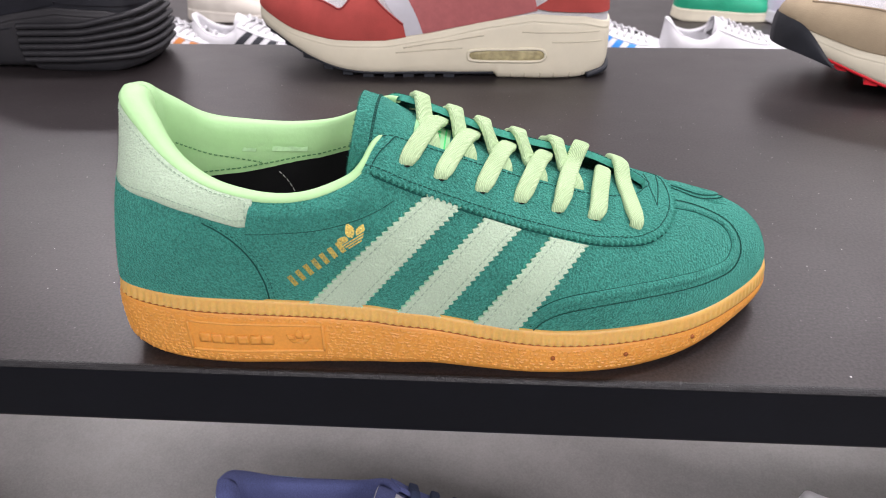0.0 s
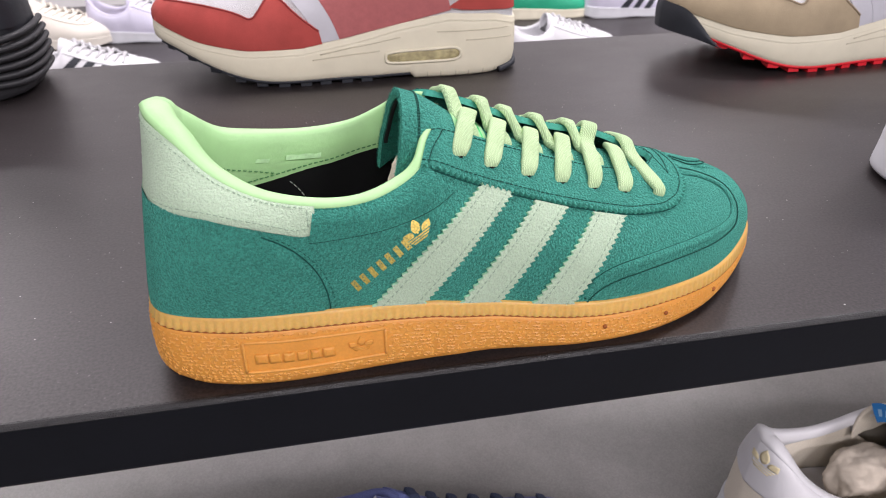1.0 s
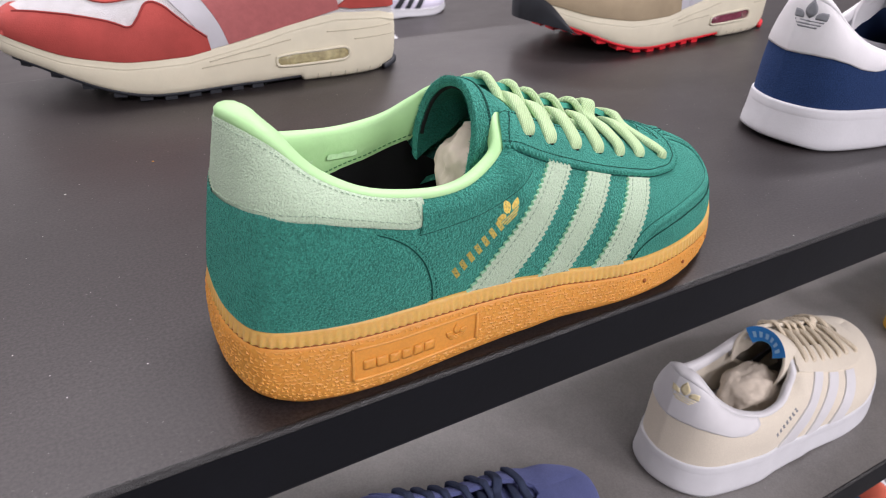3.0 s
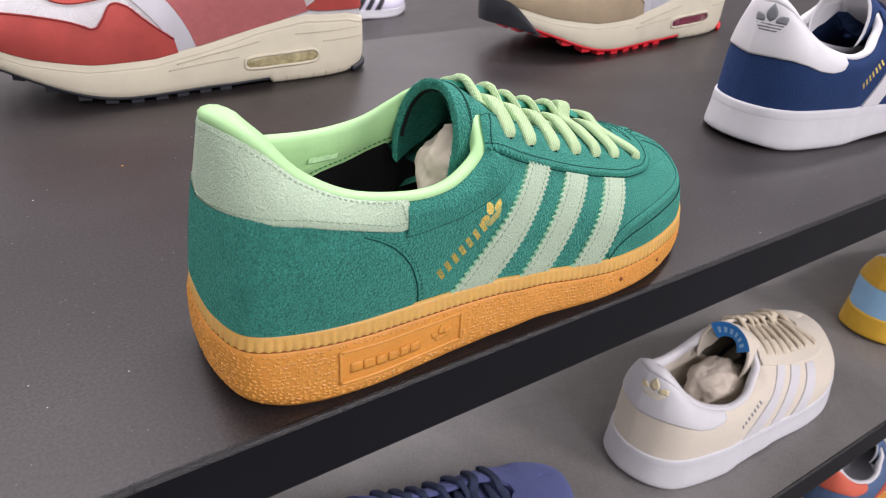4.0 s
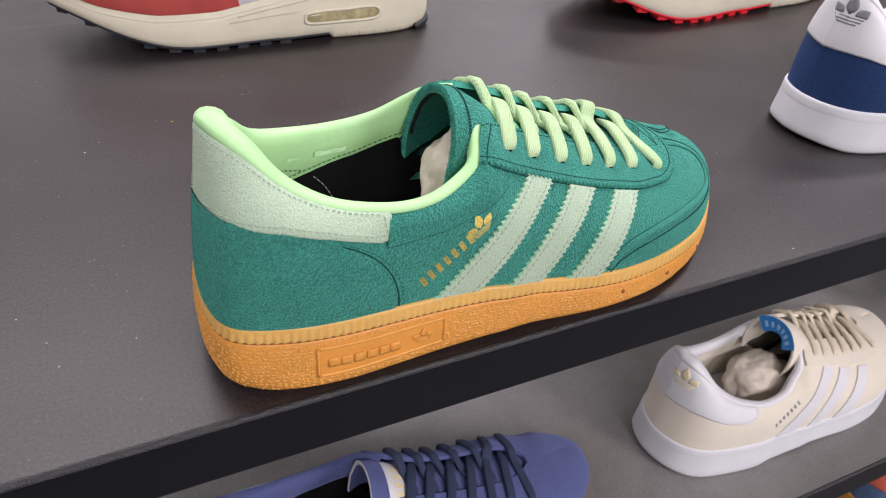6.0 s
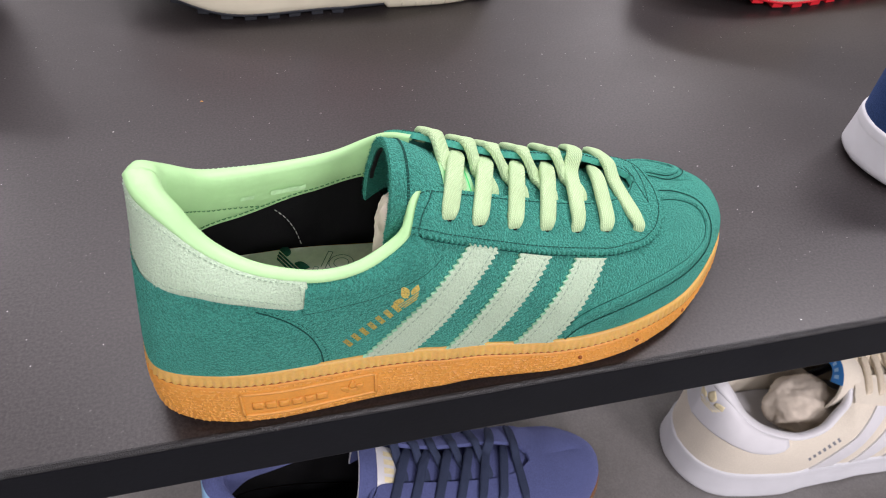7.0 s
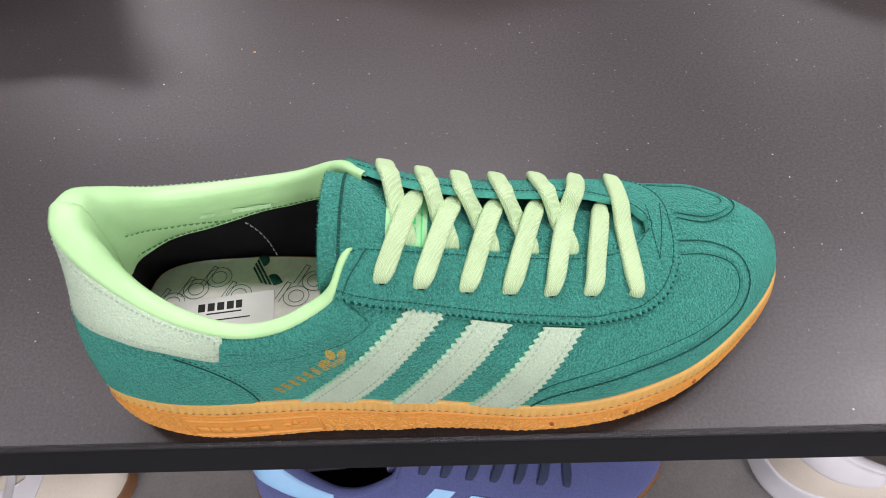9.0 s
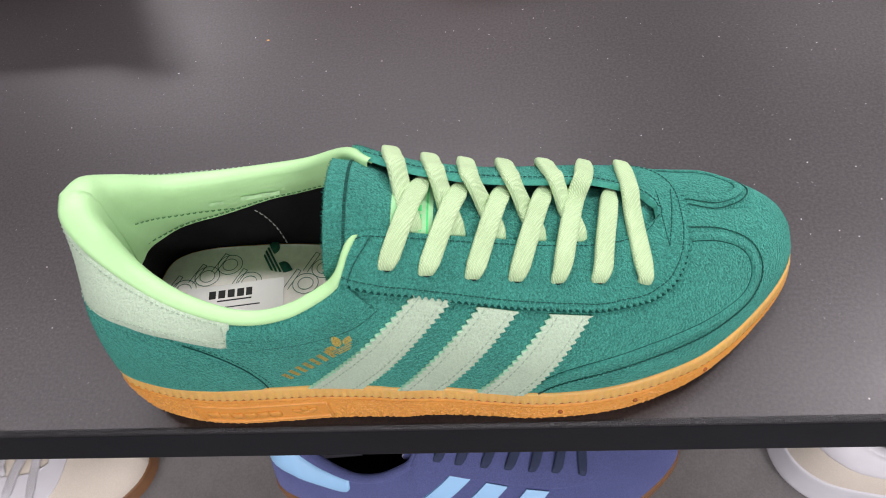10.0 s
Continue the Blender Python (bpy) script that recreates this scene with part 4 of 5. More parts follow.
def wall_bar(x0, z0, x1, z1, h, material, name, w=0.8):
    """A raised bar on the sole's wall from (x0, z0) to (x1, z1)."""
    d = Vector((x1 - x0, 0, z1 - z0))
    s = Vector((-d.z, 0, d.x)).normalized() * w
    m = max(2, int(d.length / 2))
    rows = []
    for k in range(m + 1):
        p = Vector((x0, 0, z0)) + d * (k / m)
        rows.append([wall(p - s, -0.3)[0], wall(p - s * 0.7, h)[0], wall(p + s * 0.7, h)[0], wall(p + s, -0.3)[0]])
    v, f = grid(m + 1, 4, lambda i, j: tuple(rows[i][j]))
    return P(name, (v, f + [(0, 1, 2, 3), tuple(reversed(range(4 * m, 4 * m + 4)))]), material)


bx0, bx1 = 34.6, 91.8
zt = lambda x: 26.0 - 1.8 * (x - bx0) / (bx1 - bx0)
zb = lambda x: 10.6 + 0.2 * (x - bx0) / (bx1 - bx0)
for a in ((bx0, zb(bx0), bx1, zb(bx1)), (bx0, zt(bx0), bx1, zt(bx1)), (bx0, zb(bx0), bx0, zt(bx0)), (bx1, zb(bx1), bx1, zt(bx1))):
    wall_bar(*a, 0.8, GUM_FACET, "panel_frame", 0.6)
for k in range(6):
    x = 38.6 + 5.4 * k
    zc, hi = 17.6 - 0.15 * k, 2.3
    r = [(x + 0.4, 0, zc - 2.5), (x + 4.2, 0, zc - 2.5), (x + 4.6, 0, zc - 2.0), (x + 4.6, 0, zc + hi), (x + 3.2, 0, zc + hi), (x + 3.0, 0, zc + 2.3), (x + 0.4, 0, zc + 2.3), (x, 0, zc + 1.8), (x, 0, zc - 2.0)]
    P("panel_mark", plate(r, wall, -0.1, 0.8), GUM)
for pts in trefoil((81.3, 0, 15.0), (1, 0, 0), (0, 0, 1), 6.6):
    P("panel_leaf", plate(pts, wall, -0.1, 0.75), GUM)
in_box = lambda x, z: bx0 - 1.6 < x < bx1 + 1.6 and 9.2 < z < zt(x) + 1.4
rel = P("relief", relief(sole, rnd, lambda i, z: not (sole.ny[i % sole.n] < -0.2 and in_box(sole.x[i % sole.n], z))), GUM_FACET)
rel.data.polygons.foreach_set("use_smooth", [False] * len(rel.data.polygons))
# vent holes: short dark pegs, coloured as the shade inside a hole
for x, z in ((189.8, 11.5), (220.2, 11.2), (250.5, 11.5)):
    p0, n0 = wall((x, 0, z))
    P("vent_hole", tube([tuple(p0 - n0), tuple(p0 + n0 * 0.75)], 1.0, 8, 1.0, (0, 0, 1)), GUM_SHADE)
# dark bead along the groove, its shadow line drawn in colour
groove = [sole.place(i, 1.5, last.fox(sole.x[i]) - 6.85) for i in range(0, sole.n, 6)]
P("groove", tube(groove + groove[:1], 0.55, 6, 1.0, (0, 0, 1), False), GUM_SHADE)

# inside: printed insole, price tag, stitched lining, paper filling
def flat(pts, z, material, name, parent=None):
    n = len(pts)
    v = [(x, y, z) for x, y in pts] + [(x, y, z - 0.2) for x, y in pts]
    return P(name, (v, [tuple(range(n))] + [(i, i + n, (i + 1) % n + n, (i + 1) % n) for i in range(n)]), material, parent or hero)


def print_ring(x, y, r, w=0.3):
    pts = [(x + r * math.cos(a), y + r * 0.9 * math.sin(a), 32.25) for a in [i * math.pi / 9 for i in range(19)]]
    P("insole_print", tube(pts, w / 2, 5, 0.5, (0, 0, 1), False), PRINT)


def print_line(x0, y0, x1, y1):
    P("insole_print", tube([(x0, y0, 32.25), (x1, y1, 32.25)], 0.16, 5, 0.5), PRINT)


for x, y in ((20, 55), (30, 62), (40, 68), (51, 58), (78, 56), (86, 64)):
    print_ring(x, y, 6.0)
    print_ring(x, y, 3.6)
for x, y in ((26.5, 69), (36.5, 74.5), (47, 65.5), (73, 64), (81, 73), (16, 63)):
    print_line(x, y, x - 5, y - 10)
    print_line(x + 2, y - 1.0, x - 3, y - 11)
    print_line(x, y, x + 2, y - 1.0)
for pts in trefoil((58, 68, 32.3), (0.5, -0.87, 0), (0.87, 0.5, 0), 13.0)[1:]:
    flat([(p.x, p.y) for p in pts], 32.4, PRINT, "insole_print")
tag = tagged(new("price_tag"), "white price tag with black print on the insole", "price tag")
tv, tf = box(-23, -9, 0, 23, 9, 0.5, 0.2, 1)
part("card", tv, tf, TAG, tag, "", False, False)
for x0, x1, y0, y1 in ((-12, -8.8, 2.0, 6.0), (-7.6, -4.4, 2.0, 6.0), (-3.2, 0.0, 2.0, 6.0), (1.2, 4.4, 2.0, 6.0), (5.4, 8.2, 2.0, 6.0), (-8, 8, 0.2, 0.9), (-12, 12, -3.2, -2.6)):
    v, f = box(x0, y0, 0.5, x1, y1, 0.58)
    part("tag_print", v, f, INK, tag, "", False, False)
tag.matrix_world = pose(0.0460, 0.0478, 0.0325, 4, 0, 6)
st, tp, inn = top_ring(last, 7.5)
lining_row = []
for i, (side, u) in enumerate(st):
    if side > 0 and u > 0.6:
        t = table([0, 2, 3, 5, 7.5, 9], [11, 10, 7.5, 5.5, 5.0, 2.4], u)
        low = LINING_LOW(u)
        lining_row.append(tuple(tp[i] + inn[i] * (3.0 + 0.27 * t) + Vector((0, 0, low + 3.5 - tp[i].z))))
raw = lambda p, off=0.0: (Vector(p), Vector((0, -1, 0.2)))
inner_row = [(56, 82, 59), (62, 80.5, 53), (66, 78.5, 46), (68.5, 76, 37)]
P("lining_stitching", stitches(last, [(x, y - 1.2, z) for x, y, z in inner_row], 2.6, 1.7, 0.25, 0, raw), GREY_STITCH)
WORN = plain("worn_print", (0.415, 0.66, 0.36), 0.7, 0.2, 0.2, 200, 0.2)
for a, b, h in (((57.5, 75.6, 70.4), (73.5, 79.4, 68.6), 2.6), ((44, 72.6, 71.4), (50, 74.4, 70.4), 2.0)):
    P("worn_mark", grid(7, 2, lambda i, j: tuple(Vector(lerp(a, b, i / 6)) + Vector((0.5 * j, -0.35 + 0.2 * j, h * j * (0.9 + 0.12 * math.sin(i * 2.3)))))), WORN)
DARK_GREEN = plain("green_thread", (0.10, 0.26, 0.11), 0.8, 0.2, 0.2, 900, 0)
P("lining_stitching", stitches(last, lining_row, 2.6, 1.4, 0.32, 0, raw), DARK_GREEN)
seam_row = [(20.4, 55.6, 83), (25, 63, 76.5), (30.5, 67.4, 72), (37, 70.9, 69), (44.5, 73.7, 66.4), (52.5, 76.4, 63.6)]
P("lining_stitching", stitches(last, seam_row, 2.6, 1.2, 0.28, 0, raw), DARK_GREEN)


def crumpled(name, label, centre, r, material, seed, squash=(1, 1, 1)):
    bm = bmesh.new()
    bmesh.ops.create_icosphere(bm, subdivisions=5, radius=1)
    for v in bm.verts:
        d = 1 + 0.16 * noise.noise(v.co * 2.2 + Vector((seed, 0, 0))) + 0.08 * abs(noise.noise(v.co * 4 + Vector((0, seed, 0)))) + 0.06 * abs(noise.noise(v.co * 9 + Vector((seed, seed, 0))))
        v.co = Vector((v.co.x * squash[0], v.co.y * squash[1], v.co.z * squash[2])) * d * r
    bm.verts.index_update()
    vs, fs = [tuple(v.co) for v in bm.verts], [tuple(v.index for v in f.verts) for f in bm.faces]
    bm.free()
    o = part(name, vs, fs, material)
    o.location = Vector(centre) * MM
    return tagged(o, label, "paper")


crumpled("tissue_paper", "crumpled beige tissue paper stuffed into the toe", (122, 47, 60), 21, PAPER, 3.0, (1.0, 1.05, 1.25))


# ---------------------------------------------------------------- dust on the shelf
def flecks(name, spots, material, label):
    vs, fs = [], []
    for x, y, z, r in spots:
        o = len(vs)
        a0 = rnd.uniform(0, 6.28)
        for k in range(5):
            a = a0 + k * 1.2566
            q = r * rnd.uniform(0.6, 1.2)
            vs.append((x + q * math.cos(a), y + q * math.sin(a), z))
        vs.append((x, y, z + 0.5 * r))
        fs += [(o + k, o + (k + 1) % 5, o + 5) for k in range(5)]
    return tagged(part(name, vs, fs, material, None, "", False, False), label, "dust", "", "stuff")


spots = [(69.2, 294.8, 0, 0.6), (-40, 241.5, 0, 0.7), (319, 7.6, 0, 0.6), (75, 297, 0, 0.35)]
for k in range(900):
    spots.append((rnd.uniform(-280, 520), 470 * rnd.random() ** 0.8, 0, 0.13 + 0.28 * rnd.random() ** 3))
spots = [q for q in spots if not (-8 < q[0] < 302 and 0 < q[1] < 108)]
for k in range(90):
    spots.append((rnd.uniform(-300, 650), rnd.uniform(2, 300), -310, 0.15 + 0.35 * rnd.random() ** 3))
FLECK = plain("pale_dust", (0.55, 0.54, 0.52), 0.9, 0.2, 0.2, 200, 0)
flecks("dust_flecks", spots, FLECK, "pale dust flecks scattered on the black shelves")
CRUMB = plain("amber_crumb", (0.60, 0.30, 0.06), 0.7, 0.3, 0.2, 200, 0)
flecks("crumb", [(15.9, 267.3, 0, 0.9)], CRUMB, "small amber crumb lying on the black shelf")


# ---------------------------------------------------------------- running shoes on the same shelf
def runner_fox(x):
    return table([0, 20, 60, 100, 140, 180, 225, 262, 285, 297], [44, 50, 53, 47, 38, 32, 31, 36, 43, 47], x)


def runner(label, m, c, lugs=True, bumper=None, ribs=0, window=True, group="running shoes on the shelf"):
    root = new("running_shoe")
    root.matrix_world = m
    tagged(root, label, "running shoe", group)
    la = Last(14, runner_fox, 1.08, 0.98)
    Q = lambda name, mesh, material, parent=root, lab="": part(name, mesh[0], mesh[1], material, parent, lab, True)
    Q("upper", la.mesh(90, 20), c["mesh"])
    so = Sole(la, 2.2, 5.0, step=1.6, seamless=True)
    so.bottom = lambda x: 4.0 + 27 * smoothstep(190, 305, x) ** 1.4 + 4 * (1 - smoothstep(-4, 25, x)) - 3.7 * (1 - smoothstep(88, 92, x))
    Q("midsole", so.body_mesh(), c["midsole"])
    Q("foxing", so.rand_mesh(), c["midsole"])
    Q("collar", collar_mesh(la), c["lining"])
    Q("inner_lining", inner_mesh(la, 46), c["lining"])
    a, b, e = tongue_mesh(la)
    tg = Q("tongue", a, c["mesh"])
    Q("tongue_back", b, c["lining"], tg)
    Q("eyestay", band(la, shifted(la, EYESTAY_LOW), shifted(la, EYESTAY_TOP), 1.6, 3, 7, 0, 0, 2.7, la.snap), c["eyestay"])
    for run in lace_paths(la):
        Q("lace", lace_mesh(run, la, 3.2), c["lace"])
    fz = lambda x, dz=0.0: la.fox(x) + dz

    def near_y(x):
        return min((la.foot(-1, 20 * k / 200) for k in range(201)), key=lambda p: abs(p[0] - x) + 0.4 * abs(p[1] - 20))[1]
    base = [(x, near_y(x), fz(x)) for x in (163, 180, 200, 220, 240, 258, 272, 284, 291)]
    wave = [(165, 9, 44), (180, 12, 55), (192, 18, 65.5), (201, 20, 67), (209, 16, 58), (216, 15, 53), (228, 20, 57), (255, 36, 61), (284, 62, 61)]
    Q("mudguard", band(la, base, wave, 1.8, 2.0, 9, 0, 0, 2.7, la.snap), c["guard"])
    Q("mudguard_piping", seam(la, wave, 0.9, 1.6, 2.0, la.snap), c["piping"])
    toe_a = [(289, 60, fz(289)), (295, 70, fz(295)), (296.5, 77, fz(297)), (295, 86, fz(295)), (288, 94, fz(288)), (270, 103, fz(270))]
    toe_b = [(280, 60, 61), (283, 70, 62), (284, 77, 62), (283, 86, 62), (277, 93, 61), (262, 100, 60)]
    Q("toe_guard", band(la, toe_a, toe_b, 1.7, 2.0, 7, 0, 0, 2.7, la.snap), c["guard"])
    g0 = [(146, near_y(146), fz(146, 0.5)), (152, 8, 52), (166, 15, 70), (178, 21, 79)]
    g1 = [(166, near_y(166), fz(166, 0.5)), (170, 9, 45), (184, 18, 64), (192, 25, 74)]
    Q("side_panel", band(la, g0, g1, 1.0, 2.5, 7), c["swoop"])
    h0 = [(58, 5, 55), (64, 6, 70), (80, 10, 85), (104, 20, 97)]
    h1 = [(149, near_y(149), fz(149, 0.5)), (155, 8, 52), (166, 15, 70), (175, 21, 79)]
    Q("quarter", band(la, h0, h1, 1.4, 2.5, 9), c["quarter"])
    k0 = [(2, 26, 51), (10, 14, 52), (26, 6, 54), (48, 3, 55.5)]
    k1 = [(6, 30, 66), (16, 20, 72), (32, 12, 74), (60, 6, 58)]
    Q("heel_guard", band(la, k0, k1, 1.8, 2.0, 7, 0, 0, 2.7, la.snap), c["heel"])

    def wall(p, off=0.0):
        q, n = so.wall(so.near(p[0]), p[2])
        return q + n * off, n
    if window:
        rim = [(50, 17, 20.5), (54, 17, 16), (78, 17, 15), (108, 17, 15.5), (113, 17, 20), (108, 17, 24), (78, 17, 25), (54, 17, 25.5)]
        Q("air_window", plate(rim, wall, -0.3, 0.6), c["window"])
        q = [wall(p, 0.3) for p in evenly(rim + rim[:1], 2.0)]
        Q("window_rim", tube([tuple(p) for p, _ in q], 1.2, 6, 1.0, (0, -1, 0), False), c["midsole"])
    for x0, x1, z0, z1 in ((8, 70, 38, 39), (100, 165, 36, 26), (118, 172, 26, 22), (6, 46, 30, 31)):
        q = [wall((x0 + (x1 - x0) * k / 24, 0, z0 + (z1 - z0) * k / 24), -0.05) for k in range(25)]
        Q("midsole_groove", tube([tuple(p) for p, _ in q], 0.5, 5, 1.0, (0, -1, 0)), c["groove"])
    if lugs:
        for k in range(10):
            x = 128 + 17 * k + (3 if k > 6 else 0)
            for side in (-1, 1):
                i = min(range(so.n), key=lambda i: abs(so.x[i] - x) + (1000 if so.ny[i] * side < 0 else 0))
                zb = so.bottom(so.x[i])
                n = Vector((so.nx[i], so.ny[i], 0))
                t = Vector((-n.y, n.x, 0))
                p = Vector((so.x[i], so.y[i], 0))
                vs = [tuple(p + t * a + n * b + Vector((0, 0, z))) for z in (zb - 3.6, zb + 1.8) for a, b in ((-5.0, -14), (5.0, -14), (4.4, -0.6), (-4.4, -0.6))]
                Q("lug", (vs, [(3, 2, 1, 0), (4, 5, 6, 7), (0, 1, 5, 4), (1, 2, 6, 5), (2, 3, 7, 6), (3, 0, 4, 7)]), c["lug"]).data.shade_flat()
        strip = [wall((x, 0, so.bottom(x) + 0.6), 0.1) for x in range(92, 296, 6)]
        Q("outsole_edge", tube([tuple(p) for p, _ in strip], 1.5, 6, 1.0, (0, 0, 1)), c["lug"])
        for x in (18, 30, 42, 54, 66, 78):
            q = [wall((x, 0, z), -0.05) for z in (1, 3, 5.5)]
            Q("heel_cut", tube([tuple(p) for p, _ in q], 0.6, 5, 1.0, (0, -1, 0)), c["groove"])
        heel = [so.place(i, 1.6, so.bottom(so.x[i]) + 1.2) for i in range(so.n) if so.x[i] < 16]
        Q("heel_outsole", tube(heel, 2.6, 6, 1.0, (0, 0, 1)), c["lug"])
    if bumper:
        ids = [i for i in range(so.n) if so.x[i] > 266]
        ids = sorted(ids, key=lambda i: so.s[i] if so.s[i] < so.total / 2 else so.s[i] - so.total)

        def bf(i, j):
            k = ids[i]
            x = so.x[k]
            zl = so.bottom(x) - 3
            zt = zl + (la.fox(x) + 3 - zl) * smoothstep(266, 292, x)
            f = j / 6
            return so.place(k, 4.6 + 0.8 * math.sin(f * 3.1) - 5 * max(0, f - 0.75), zl + (zt - zl) * f)
        Q("toe_bumper", grid(len(ids), 7, bf), bumper)
    for k in range(ribs):
        z0 = 12 + k * 5.4
        pts = [so.place(i, 2.6 + 2.2 * math.sin(0.6 + k * 0.5), z0 + 0.16 * (60 - so.x[i]) * 0.25 + 0.1 * k * max(0, 40 - so.x[i]) * 0.3) for i in range(so.n) if so.x[i] < 96 and (so.ny[i] < 0.3)]
        Q("midsole_rib", tube(pts, 2.6, 8, 1.0, (0, 0, 1)), c["rib"])
    return root


def near_pose(x, y, z=0.0, turn=0.0, s=1.0, tall=1.0):
    return Matrix.Translation((x, y, z)) @ pose(0, 0, 0, 0, 0, turn) @ Matrix.Diagonal((s, s, s * tall, 1))


CREAM = plain("cream_foam", (0.72, 0.68, 0.53), 0.6, 0.35, 0.05, 40, 0.15, 500)
# shade in the foam's grooves and cuts, put into a darker cream
CREAM_SHADE = plain("cream_groove", (0.56, 0.52, 0.40), 0.7, 0.3, 0.05, 40, 0)
RED = plain("red_nubuck", (0.40, 0.065, 0.055), 0.75, 0.3, 0.12, 50, 0.3, 900)
RED_DARK = plain("dark_red_edge", (0.26, 0.032, 0.03), 0.75, 0.3, 0.1, 50, 0.2)
PINK = plain("faded_red_mesh", (0.42, 0.13, 0.13), 0.8, 0.3, 0.08, 200, 0.3, 1400)
WHITE_MESH = woven("white_mesh", (0.74, 0.74, 0.76), 900, 0.8)
PALE_GREY = plain("pale_grey_leather", (0.52, 0.52, 0.56), 0.5, 0.4, 0.04, 80, 0.1)
DARK_RUBBER = plain("dark_rubber", (0.022, 0.025, 0.032), 0.6, 0.4, 0.15, 60, 0.2)
CLEAR = plain("amber_window", (0.42, 0.37, 0.20), 0.15, 0.6, 0.35, 180, 0.1, 100, 0.0, 0.6)
TAN = plain("tan_nubuck", (0.36, 0.29, 0.19), 0.75, 0.3, 0.1, 50, 0.3, 900)
TAN_DARK = plain("tan_edge", (0.26, 0.20, 0.13), 0.75, 0.3, 0.1, 50, 0.2)
RED_RUBBER = plain("red_rubber", (0.70, 0.018, 0.030), 0.45, 0.4, 0.1, 60, 0.1)
PURPLE_WIN = plain("purple_window", (0.20, 0.04, 0.07), 0.15, 0.6, 0.4, 220, 0.1, 100, 0.0, 0.6)
BLACK_UP = plain("black_upper", (0.010, 0.011, 0.016), 0.5, 0.4, 0.3, 30, 0.3, 700)
BLACK_SOLE = plain("black_foam", (0.022, 0.022, 0.025), 0.5, 0.4, 0.15, 40, 0.2)
runner("red and white running shoe with cream midsole on the shelf", near_pose(0.2580, 0.3754, 0, 1.2, 1.037),
       dict(mesh=WHITE_MESH, midsole=CREAM, lining=PINK, eyestay=RED, lace=WHITE_MESH, guard=RED, piping=RED_DARK, swoop=PALE_GREY, quarter=PINK, heel=RED, window=CLEAR, groove=CREAM_SHADE, lug=DARK_RUBBER, rib=CREAM))
runner("tan and white running shoe with red outsole and dark toe bumper", near_pose(0.7280, 0.3455, 0, 6.6, 1.085),
       dict(mesh=WHITE_MESH, midsole=CREAM, lining=PALE_GREY, eyestay=TAN, lace=WHITE_MESH, guard=TAN, piping=TAN_DARK, swoop=PALE_GREY, quarter=PALE_GREY, heel=TAN, window=PURPLE_WIN, groove=CREAM_SHADE, lug=RED_RUBBER, rib=CREAM), True, DARK_RUBBER)
runner("black running shoe with thick ribbed black midsole", near_pose(-0.1490, 0.3760, 0, -2.0, 1.08),
       dict(mesh=BLACK_UP, midsole=BLACK_SOLE, lining=BLACK_UP, eyestay=BLACK_UP, lace=BLACK_UP, guard=BLACK_UP, piping=BLACK_SOLE, swoop=BLACK_UP, quarter=BLACK_UP, heel=BLACK_UP, window=BLACK_SOLE, groove=BLACK_UP, lug=BLACK_SOLE, rib=BLACK_SOLE), False, None, 6, False)

# ---------------------------------------------------------------- other low trainers
NAVY = suede("navy_suede", (0.018, 0.040, 0.115), 0.2, 0.0005, 0.4)
NAVY_SHOE = suede("violet_blue_suede", (0.086, 0.102, 0.232), 0.15, 0.0004, 0.5)
NAVY_LACE = woven("navy_cotton", (0.020, 0.026, 0.060))
SLATE_LACE = woven("slate_cotton", (0.045, 0.060, 0.115))
WHITE_LEATHER = plain("white_leather", (0.66, 0.66, 0.68), 0.42, 0.45, 0.03, 60, 0.15, 500)
WHITE_RUBBER = plain("white_rubber", (0.62, 0.63, 0.66), 0.5, 0.4, 0.03, 60, 0.15, 500)
BEIGE = suede("beige_suede", (0.70, 0.645, 0.54), 0.05, 0.0003, 0.2)
BEIGE_LACE = woven("beige_cotton", (0.84, 0.74, 0.58))
SKY = plain("sky_blue_leather", (0.30, 0.55, 0.80), 0.5, 0.4, 0.04, 60, 0.1)
BLUE_TAB = plain("blue_tab", (0.02, 0.22, 0.62), 0.5, 0.4, 0.05, 60, 0.1)
YELLOW = plain("yellow_rubber", (0.70, 0.42, 0.04), 0.5, 0.4, 0.05, 60, 0.1)
SALMON = plain("salmon_leather", (0.62, 0.13, 0.08), 0.5, 0.4, 0.05, 60, 0.1)
DENIM = plain("denim_blue", (0.08, 0.13, 0.24), 0.7, 0.3, 0.1, 100, 0.2)
BROWN_GUM = gum("brown_gum", (0.20, 0.10, 0.045))
low_fox = lambda x: table([0, 60, 110, 160, 220, 297], [31, 30, 27, 23, 22, 22], x)

navy = sneaker("navy suede trainer with white stripes, white heel tab and white sole", near_pose(0.4300, 0.0705, 0, -3.5),
        dict(upper=NAVY, sole=WHITE_RUBBER, foxing=WHITE_RUBBER, lining=WHITE_LEATHER, inside=WHITE_LEATHER, insole=WHITE_LEATHER, tongue=NAVY, tongue_in=WHITE_LEATHER, binding=WHITE_LEATHER, eyestay=NAVY, lace=NAVY_LACE, stripe=WHITE_LEATHER, tab=WHITE_LEATHER), fox=low_fox, low=True)
beige = sneaker("beige suede trainer with white stripes and white heel tab", near_pose(0.3720, 0.0420, -0.310, -0.5, 1.10),
        dict(upper=BEIGE, sole=WHITE_RUBBER, foxing=WHITE_RUBBER, lining=WHITE_LEATHER, inside=BEIGE, insole=WHITE_LEATHER, tongue=BEIGE, tongue_in=BEIGE, binding=BEIGE, eyestay=BEIGE, lace=BEIGE_LACE, stripe=WHITE_LEATHER, tab=WHITE_LEATHER), fox=low_fox, low=True, group="trainers on the lower shelf")
